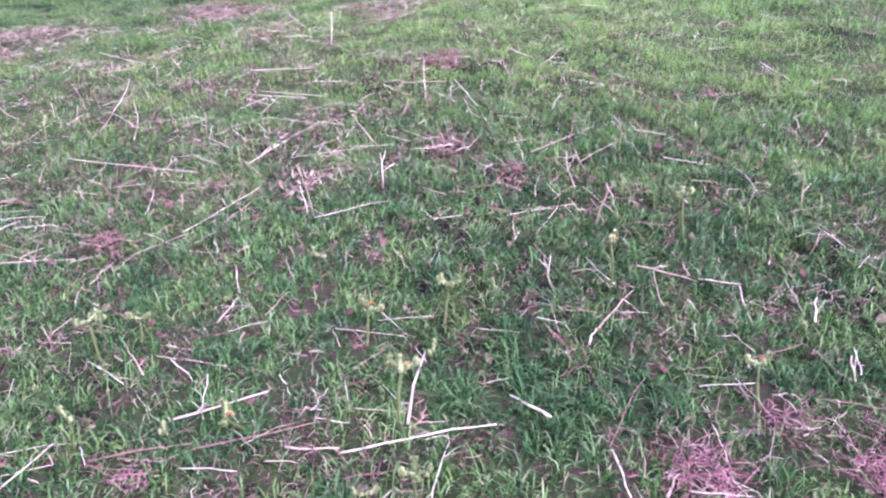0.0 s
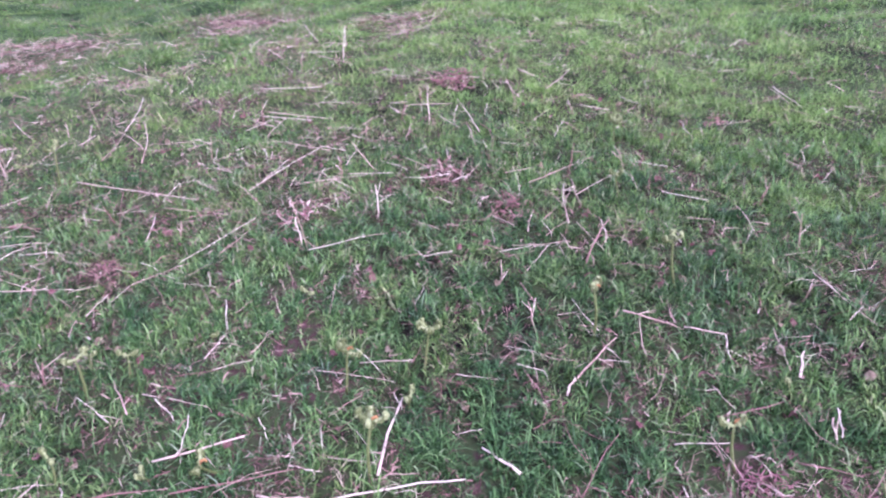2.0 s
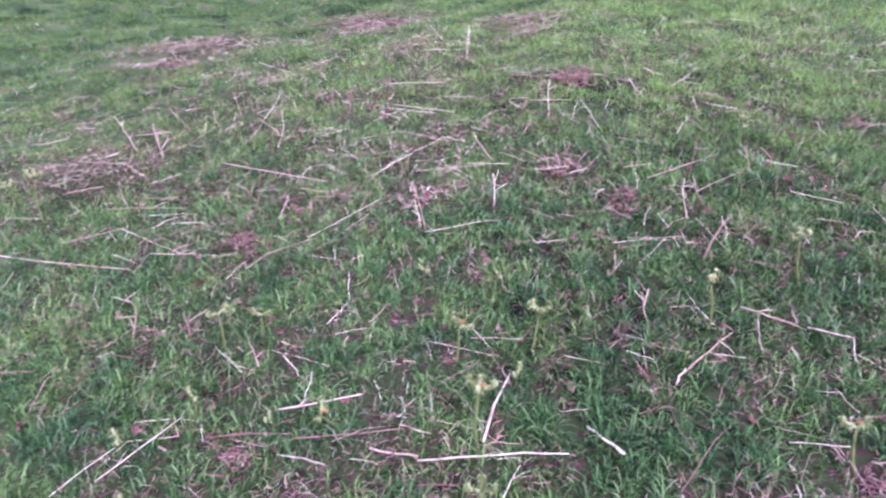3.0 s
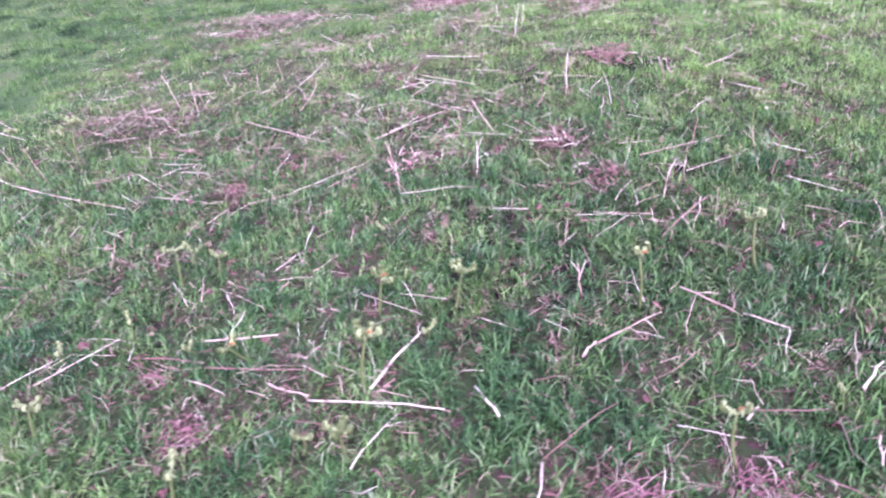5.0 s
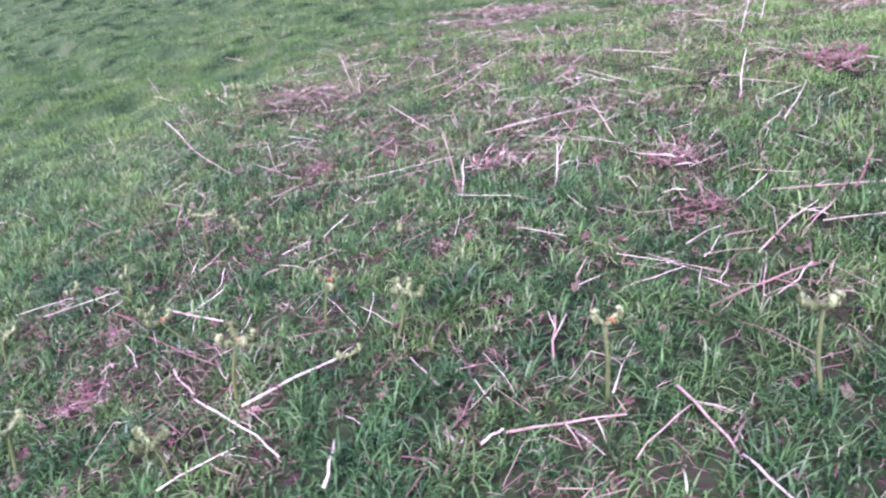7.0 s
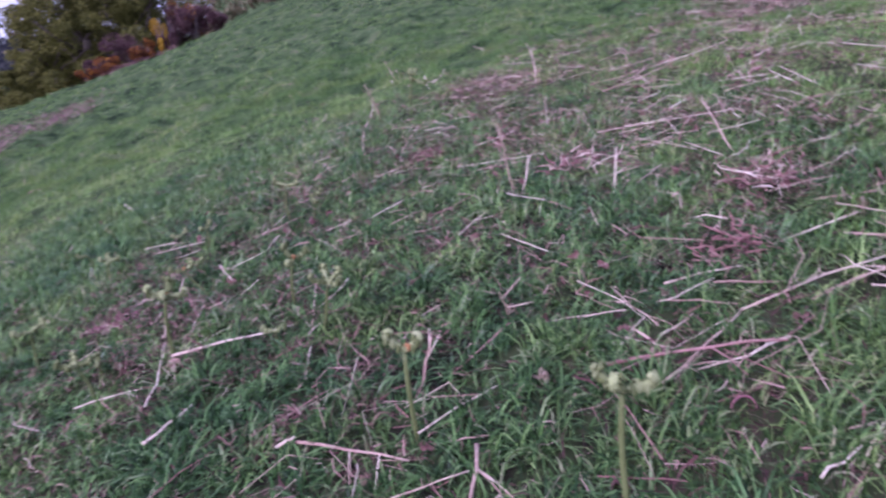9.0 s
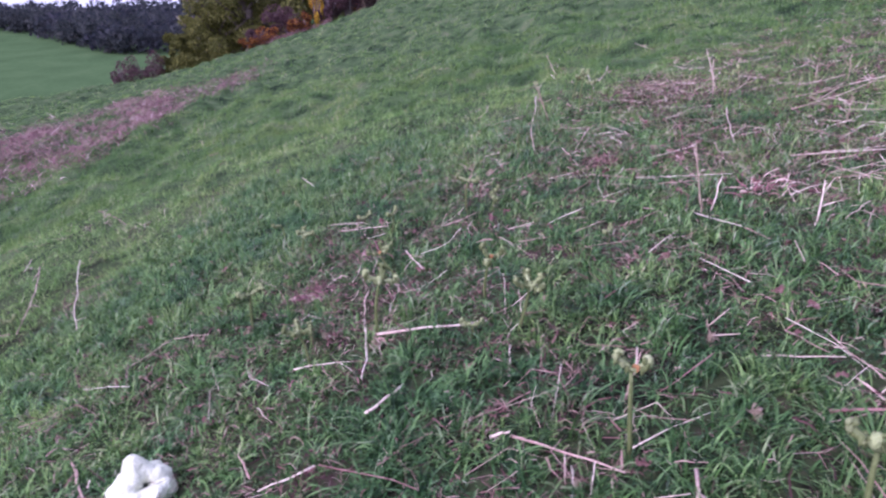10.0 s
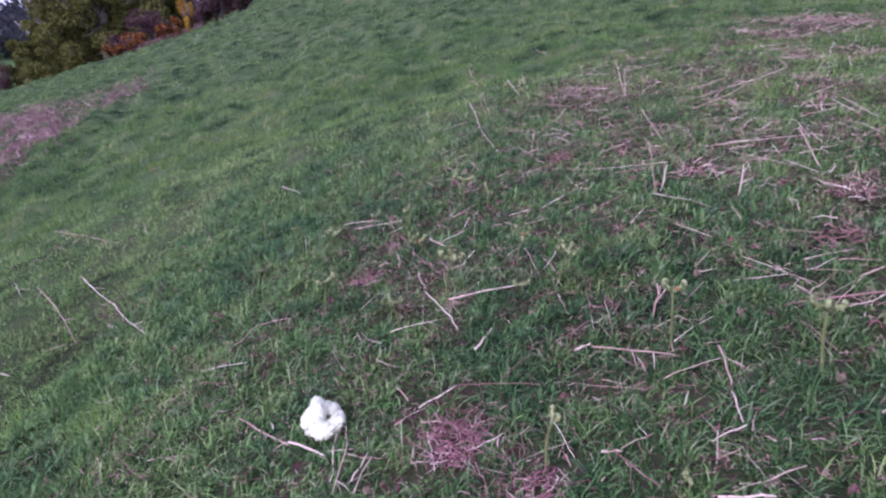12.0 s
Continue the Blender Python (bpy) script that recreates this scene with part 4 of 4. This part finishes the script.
crozier(-1.182, 0.994, 0.13, 0.001, 0.007)
crozier(-0.632, 0.850, 0.16, 0.002, 0.012)
crozier(-0.287, 1.039, 0.13, -0.010, -0.026)
crozier(-0.694, 1.323, 0.10, -0.035, -0.075)
crozier(-2.319, 2.482, 0.26, 0.005, 0.008)
crozier(-2.962, 2.674, 0.14, 0.013, 0.024)
crozier(-1.939, 3.108, 0.08, -0.009, -0.010)
crozier(-1.693, 3.322, 0.09, -0.011, -0.010)
crozier(-1.173, 1.739, 0.07, -0.001, -0.002)
crozier(-1.856, 2.013, 0.09, -0.007, -0.014)
crozier(0.665, 2.348, 0.12, -0.033, -0.003)
crozier(-0.809, 1.793, 0.04, -0.009, -0.012)
crozier(-4.933, 2.283, 0.07, -0.001, -0.002)
crozier(-2.758, 3.020, 0.05, 0.002, 0.002)
crozier(0.563, 1.132, 0.15, -0.021, 0.016)
crozier(-1.144, 1.623, 0.16, -0.006, -0.002)
crozier(0.806, 1.315, 0.05, -0.015, 0.013)
crozier(0.744, 2.718, 0.16, -0.010, 0.004)
crozier(-0.213, 1.451, 0.06, 0.007, -0.001)
crozier(-1.294, 1.239, 0.07, -0.002, -0.001)
crozier(-1.763, 3.000, 0.20, 0.010, 0.004)
crozier(-2.027, 3.227, 0.09, -0.005, -0.002)
crozier(-0.538, 1.926, 0.06, 0.013, 0.001)
crozier(-1.680, 0.963, 0.09, -0.001, -0.008)
crozier(-1.482, 0.889, 0.09, -0.002, -0.012)
crozier(-0.870, 1.311, 0.06, -0.011, -0.032)
crozier(-1.044, 1.690, 0.09, 0.004, 0.008)
crozier(-2.576, 2.648, 0.15, -0.004, -0.007)
crozier(-0.409, 1.038, 0.06, 0.000, 0.001)
crozier(0.165, 0.451, 0.04, -0.000, 0.006)
crozier(-2.804, 2.611, 0.06, -0.001, -0.002)
crozier(-4.465, 2.113, 0.10, 0.000, 0.001)
crozier(-1.404, -0.236, 0.06, 0.000, -0.000)


# ---- crumpled tufts of dead bracken ----
def bracken_tuft(x, y, r, material=RACHIS, pale=0.3, strands=0, thin=1.0, tall=0.2):
    """A crumpled heap of curled dead fronds."""
    R = STALK_RNG
    root = new("bracken_tuft")
    root.location = (x, y, float(ground_z(x, y)))
    tagged(root, "crumpled reddish-brown tuft of dead bracken fronds on the turf", "dead bracken", "dead bracken tufts")
    for k in range(strands or int(16 + 130 * r)):
        a, rr = R.uniform(0, 6.28), r * math.sqrt(R.random()) * 0.8
        p = Vector((rr * math.cos(a), rr * math.sin(a), R.uniform(0.004, 0.02 + tall * r * (1 - rr / r))))
        p.z += float(ground_z(x + p.x, y + p.y)) - root.location.z
        d = Vector((R.uniform(-1, 1), R.uniform(-1, 1), R.uniform(-0.2, 0.5))).normalized()
        line, ln = [], r * R.uniform(0.35, 0.9)
        turn = Vector((R.uniform(-1, 1), R.uniform(-1, 1), R.uniform(-0.6, 0.3)))
        for i in range(6):
            line.append(p.copy())
            p = p + d * ln / 6
            d = (d + turn * R.uniform(0.15, 0.5)).normalized()
        for q in line:
            q.z = max(q.z, float(ground_z(x + q.x, y + q.y)) - root.location.z + 0.003)
        w = (0.0012 + 0.010 * r) * thin
        part("frond", tube(bmesh.new(), line, [w, w * 1.1, w, w * 0.9, w * 0.7, w * 0.3], 5), STALK if R.random() < pale else material, root)
    return root


bracken_tuft(0.14, 3.78, 0.15, RACHIS, 0.03, 80, 0.9, 0.6)
bracken_tuft(1.264, 2.849, 0.055, RACHIS, 0.0, 30, 1.0, 1.4)
bracken_tuft(-0.61, 2.46, 0.10, MAUVE, 0.65, 44, 0.9, 0.7)
bracken_tuft(0.22, 2.33, 0.075, RACHIS, 0.0, 40, 1.0, 1.0)
bracken_tuft(-0.02, 2.65, 0.10, RACHIS, 0.2, 40, 0.9, 0.6)
bracken_tuft(0.141, 1.425, 0.045)
bracken_tuft(-1.27, 2.215, 0.06, RACHIS, 0.05, 30, 1.0, 0.7)
bracken_tuft(-1.13, 2.444, 0.06, RACHIS, 0.05, 30, 1.0, 0.8)
bracken_tuft(0.355, 0.985, 0.10, PINKSTEM, 0.1, 130, 0.55, 0.12)
bracken_tuft(0.756, 0.916, 0.12, PINKSTEM, 0.1, 130, 0.55, 0.10)
bracken_tuft(0.60, 1.08, 0.07, PINKSTEM, 0.15, 60, 0.6, 0.10)
bracken_tuft(-0.743, 1.044, 0.07, PINKSTEM, 0.1, 70, 0.55, 0.12)
bracken_tuft(-0.95, 1.22, 0.06, PINKSTEM, 0.2, 40, 0.7, 0.2)


# ---- withered curls and crumpled leaf scraps ----
def withered_curl(x, y, size, turn=0.0, material=None):
    """A dead frond tip that rises from the turf and hooks over."""
    R = STALK_RNG
    p, el, line = Vector((0, 0, -0.006)), R.uniform(0.7, 1.5), []
    bend, az = R.uniform(2.6, 5.0), turn or R.uniform(0, 6.28)
    for i in range(12):
        line.append(p.copy())
        e = el - bend * (i / 11) ** 1.6
        p = p + Vector((math.cos(az) * math.cos(e), math.sin(az) * math.cos(e), math.sin(e))) * size / 9
        az += R.uniform(-0.16, 0.16)
    w = 0.0007 + 0.011 * size
    ob = part("withered_frond", tube(bmesh.new(), line, [w * (0.7 + 0.5 * math.sin(0.27 * i)) * (1 - 0.5 * (i / 11) ** 3) for i in range(12)], 6), material or R.choice((STALK, WITHERED, WITHERED, MAUVE, PINKSTEM)), None)
    ob.location = (x, y, float(ground_z(x, y)))
    return tagged(ob, "withered brown bracken tip curled over in the grass", "dead bracken", "withered bracken curls")


def leaf_scrap(x, y, size):
    """A crumpled scrap of dead frond with torn lobes."""
    R = STALK_RNG
    bm = bmesh.new()
    seed, n = R.uniform(0, 50), 7
    rows = []
    for i in range(n):
        s = i / (n - 1)
        half = size * (0.14 + 0.24 * math.sin(3.0 * s + 0.1)) * (0.75 + 0.5 * R.random())
        row = []
        for j in range(5):
            q = Vector(((s - 0.5) * size, (j / 2 - 1) * half, 0))
            q.z = 0.8 * size * noise.noise(Vector((q.x, q.y, seed)) * (2.4 / size)) + 0.25 * size * (1 - abs(j / 2 - 1)) * math.sin(3.1 * s)
            row.append(bm.verts.new(q))
        rows.append(row)
    for r0, r1 in zip(rows, rows[1:]):
        for j in range(4):
            if R.random() < 0.9:
                bm.faces.new((r0[j], r0[j + 1], r1[j + 1], r1[j]))
    bmesh.ops.solidify(bm, geom=bm.faces[:], thickness=0.0006)
    bmesh.ops.delete(bm, geom=[v for v in bm.verts if not v.link_faces], context="VERTS")
    ob = part("leaf_scrap", bm, R.choice((MAUVE, WITHERED, WITHERED, RACHIS)), None)
    ob.matrix_world = pose(x, y, float(ground_z(x, y)) + 0.018, R.uniform(-35, 35), R.uniform(-35, 35), R.uniform(0, 360))
    return tagged(ob, "crumpled scrap of dead bracken frond on the turf", "dead leaf", "crumpled leaf scraps")


def strew_scraps():
    rng = np.random.RandomState(19)
    near = lambda x, y: np.clip(0.25 + litter_amount(x, y), 0, 1) * np.clip(1.4 - 0.4 * np.hypot(x, y - 1.0), 0.06, 1)
    x, y = scatter(rng, -3.4, 1.7, 0.25, 5.0, 4000, near)
    for i in range(130):
        withered_curl(x[i], y[i], rng.uniform(0.025, 0.065))
    for i in range(130, 430):
        leaf_scrap(x[i], y[i], rng.uniform(0.014, 0.034))


strew_scraps()
stalk(0.098, 0.751, 0.193, 0.712, 0.0028)
stalk(0.193, 0.712, 0.30, 0.680, 0.0026)
stalk(0.331, 0.726, 0.264, 0.788, 0.0026)
withered_curl(0.368, 0.635, 0.085, 0.0, STALK)
withered_curl(0.255, 0.559, 0.085, 0.0, PINKSTEM)
withered_curl(-0.005, 0.562, 0.085, 0.0, WITHERED)
withered_curl(-0.036, 0.983, 0.058, 0.0, WITHERED)
withered_curl(0.278, 0.809, 0.077, 0.0, STALK)
withered_curl(-0.420, 1.272, 0.078, 0.0, WITHERED)
withered_curl(-0.672, 1.301, 0.074, 0.0, WITHERED)
withered_curl(0.173, 1.368, 0.085, 0.0, MAUVE)
withered_curl(-0.480, 1.079, 0.048, 0.0, WITHERED)
withered_curl(-1.035, 1.830, 0.085, 0.0, WITHERED)
withered_curl(-0.632, 2.065, 0.074, 0.0, WITHERED)
withered_curl(0.074, 1.062, 0.061, 0.0, WITHERED)
withered_curl(-0.399, 1.354, 0.055, 0.0, MAUVE)

# ---- the bone ----
def bone(x, y, turn):
    """A weathered hollow bone: a lumpy shell with a deep opening and a groove."""
    bm = bmesh.new()
    bmesh.ops.create_icosphere(bm, subdivisions=5, radius=1.0)
    hollow = set()
    pits = ((Vector((0.40, 0.42, 0.86)), 0.26, 0.85), (Vector((0.66, 0.16, 0.72)), 0.17, 0.42), (Vector((0.70, -0.72, 0.62)), 0.11, 0.28), (Vector((0.50, -0.80, 0.75)), 0.12, 0.22), (Vector((0.20, 0.80, 0.70)), 0.22, 0.30), (Vector((0.85, 0.50, 0.45)), 0.10, 0.10))
    knobs = ((Vector((-0.15, -0.18, 1.0)), 0.30, 0.38), (Vector((0.10, -0.30, 1.0)), 0.3, 0.25), (Vector((0.62, 0.80, 0.55)), 0.34, 0.24), (Vector((0.95, 0.10, 0.15)), 0.45, 0.22), (Vector((0.45, -1.0, 0.40)), 0.22, 0.20), (Vector((0.60, -0.35, 0.80)), 0.25, 0.14))
    for v in bm.verts:
        d = v.co.normalized()
        r = 1 + 0.14 * noise.noise(d * 2.3) + 0.07 * noise.noise(d * 5.5) + 0.025 * noise.noise(d * 14)
        for c, w, a in pits:
            r -= a * math.exp(-((d - c.normalized()).length / w) ** 2)
        for c, w, a in knobs:
            r += a * math.exp(-((d - c.normalized()).length / w) ** 2)
        r = max(r, 0.14)
        if r < 0.62:
            hollow.add(v)
        v.co = Vector((d.x * 0.060, d.y * 0.059, d.z * 0.050)) * r
    # The deepest faces take the dark colour that paints shade into the opening.
    for f in bm.faces:
        if all(v in hollow for v in f.verts):
            f.material_index = 1
    ob = part("bone", bm, BONE, None)
    ob.data.materials.append(HOLLOWSHADE)
    ob.matrix_world = pose(x, y, float(ground_z(x, y)) + 0.032, 0, 0, turn)
    return tagged(ob, "bleached white lumpy hollow animal bone lying in the grass", "bone")


bone(0.062, 0.712, -8)


# ---- trees and scrub beyond the brow ----
def leaf_cloud(rng, centres, radii, n, size):
    """Small four-cornered leaf sprays spread through the outer part of several lobes."""
    pick = rng.randint(0, len(centres), n)
    d = rng.normal(0, 1, (n, 3))
    d /= np.linalg.norm(d, axis=1)[:, None]
    p = centres[pick] + d * radii[pick] * (rng.uniform(0.35, 1.0, n) ** 0.5)[:, None]
    u = rng.normal(0, 1, (n, 3))
    u /= np.linalg.norm(u, axis=1)[:, None]
    v = np.cross(u, rng.normal(0, 1, (n, 3)))
    v /= np.linalg.norm(v, axis=1)[:, None]
    s = size * rng.uniform(0.5, 1.2, n)[:, None]
    V = np.stack([p - u * s, p + v * s * 0.6, p + u * s, p - v * s * 0.6], 1)
    return V.reshape(-1, 3), np.arange(4 * n).reshape(-1, 4)


def tree(name, x, y, h, wide, seed, leaf, label, leaves=26000, size=0.07, bark=BARK, sink=0.15):
    rng = np.random.RandomState(seed)
    R = random.Random(seed)
    z = float(ground_z(x, y))
    root = new(name)
    root.location = (x, y, z - sink)
    tagged(root, label, "tree", "trees beyond the brow")
    bm = bmesh.new()
    trunk_top = h * 0.45
    tube(bm, [(0, 0, 0), (0.05 * h * R.uniform(-1, 1), 0, trunk_top * 0.5), (0.05 * h * R.uniform(-1, 1), 0.04 * h * R.uniform(-1, 1), trunk_top)], [0.035 * h, 0.028 * h, 0.02 * h], 9)
    for k in range(7):
        a, e = R.uniform(0, 6.28), R.uniform(0.35, 1.2)
        q = Vector((0, 0, trunk_top * R.uniform(0.5, 1.0)))
        d = Vector((math.cos(a) * math.cos(e), math.sin(a) * math.cos(e), math.sin(e)))
        tube(bm, [q, q + d * h * 0.2, q + d * h * 0.36 + Vector((0, 0, 0.03 * h))], [0.014 * h, 0.009 * h, 0.003 * h], 6)
    part("trunk", bm, bark, root)
    k = 64
    c = np.c_[rng.normal(0, 0.30, k) * wide, rng.normal(0, 0.30, k) * wide, h * rng.uniform(0.16, 0.88, k)]
    c[:, :2] *= np.clip(1.25 - np.abs(c[:, 2:] / h - 0.45), 0.4, 1.1)
    rad = np.repeat(rng.uniform(0.10, 0.20, k)[:, None] * wide, 3, 1) * [1, 1, 0.8]
    V, F = leaf_cloud(rng, c, rad, leaves, size)
    ob = new("crown", mesh_from("crown", V, F, leaf))
    ob.parent = root
    return root


def bush(name, x, y, h, wide, seed, leaf, label, leaves=1400, size=0.07):
    rng = np.random.RandomState(seed)
    root = new(name)
    root.location = (x, y, float(ground_z(x, y)) - 0.05)
    tagged(root, label, "bush", "scrub on the brow")
    bm = bmesh.new()
    for k in range(7):
        a = rng.uniform(0, 6.28)
        tip = Vector((math.cos(a) * wide * 0.3, math.sin(a) * wide * 0.3, h * rng.uniform(0.5, 0.85)))
        tube(bm, [(0, 0, 0), tip * 0.5 + Vector((0, 0, 0.1 * h)), tip], [0.02, 0.012, 0.005], 5)
    part("branches", bm, GREYBARK, root)
    k = 11
    c = np.c_[rng.normal(0, 0.24, k) * wide, rng.normal(0, 0.24, k) * wide, h * rng.uniform(0.2, 0.75, k)]
    rad = np.repeat(rng.uniform(0.16, 0.3, k)[:, None], 3, 1) * [wide, wide, h]
    V, F = leaf_cloud(rng, c, rad * 0.8, leaves, size)
    ob = new("foliage", mesh_from("foliage", V, F, leaf))
    ob.parent = root
    return root


OAK = "dense olive-green oak tree beyond the brow of the hill"
tree("oak_tree", -38, -7.1, 4.0, 1.7, 31, OAKLEAF, OAK)
tree("oak_tree", -39, -5.3, 8.0, 3.2, 32, OAKLEAF, OAK)
tree("oak_tree", -38, -3.6, 9.0, 4.6, 33, OAKLEAF, OAK)
tree("oak_tree", -39, -1.4, 9.0, 4.6, 34, OAKLEAF, OAK)
tree("oak_tree", -44, -4.6, 11.5, 4.2, 35, OAKLEAF, OAK, 12000, 0.10)
tree("oak_tree", -44, -6.9, 8.2, 2.6, 37, OAKLEAF, OAK, 12000, 0.10)
tree("oak_tree", -44, -2.2, 11.5, 5.2, 38, OAKLEAF, OAK, 12000, 0.10)
tree("oak_tree", -41, 0.6, 9.6, 4.4, 39, OAKLEAF, OAK)
tree("bare_tree", -55, -7.4, 13.5, 3.2, 36, PALETWIG, "pale bare-twigged tree behind the oaks", 4000, 0.06, GREYBARK)
THORN = "leafless greyish-purple thorn bush below the oaks"
bush("thorn_bush", -36.5, -8.8, 3.0, 1.9, 41, TWIGGY, THORN, 5000, 0.05)
bush("thorn_bush", -36, -10.0, 2.4, 1.6, 42, TWIGGY, THORN, 3500, 0.05)
for gx, gy, gh, gw, gs in ((-24.6, -2.0, 0.5, 0.6, 51), (-24.6, -1.5, 0.75, 0.7, 52), (-24.7, -1.05, 0.6, 0.6, 53), (-24.6, -0.3, 0.65, 0.55, 55), (-24.6, 0.15, 0.8, 0.5, 56), (-25.2, 1.6, 1.7, 1.2, 57)):
    bush("gorse_bush", gx, gy, gh, gw, gs, GORSE, "brown and orange flowering gorse bush on the brow", 6000, 0.026)
bush("gorse_bush", -24.6, 0.55, 1.35, 0.5, 54, GORSEYELLOW, "tall narrow gorse bush covered in yellow flowers", 9000, 0.03)
for gx, gy, gh, gw, gs in ((-24.8, 1.05, 1.5, 1.0, 61), (-24.8, 1.75, 1.5, 1.2, 62), (-24.9, 2.4, 1.0, 1.1, 63), (-25.6, -0.6, 1.3, 1.6, 64), (-25.4, -1.8, 0.8, 1.2, 65)):
    bush("scrub_bush", gx, gy, gh, gw, gs, TWIGGY, "purple-brown leafless scrub on the brow of the hill", 4200, 0.036)


def bracken_bank():
    """Dull brown bracken over the rise behind the scrub."""
    rng = np.random.RandomState(29)
    x, y = scatter(rng, -42, -28, 1.0, 15, 26000, lambda x, y: np.clip(0.6 + 0.4 * waves(x, y, 95, 2.0), 0.2, 1) * smoothstep(y, 1.0, 2.5))
    n = len(x)
    a = rng.uniform(0, 6.283, n)
    w = rng.uniform(0.02, 0.05, n)
    base = np.c_[x, y, ground_z(x, y) - 0.02]
    aim = np.c_[np.cos(a), np.sin(a), rng.uniform(0, 0.6, n)]
    side = np.c_[-np.sin(a) * w, np.cos(a) * w, w * rng.uniform(-1, 1, n)]
    ribbons("bracken_bank", base, aim, side, rng.uniform(0.2, 0.55, n), rng.uniform(0, 0.12, n), rng.uniform(0, 0.1, n), BANK, "dull brown dead bracken on the rise behind the scrub", "dead bracken")


bracken_bank()


def far_wood():
    """Woodland over the far side of the valley."""
    rng = np.random.RandomState(71)
    cs, rs = [], []
    while len(cs) < 1000:
        u, s = rng.uniform(290, 450), rng.uniform(-0.7, -0.08)
        if u < 318 + 90 * math.sin(9 * s):
            continue
        h = rng.uniform(7, 13)
        cs.append((-u, s * u, float(ground_z(-u, s * u)) + h * 0.5))
        rs.append((h * 0.42, h * 0.42, h * 0.52))
    V, F = leaf_cloud(rng, np.array(cs), np.array(rs), 42000, 1.3)
    tagged(new("far_woodland", mesh_from("far_woodland", V, F, HAZEDLEAF)), "dark hazy woodland across the valley", "woodland", kind="stuff")


far_wood()
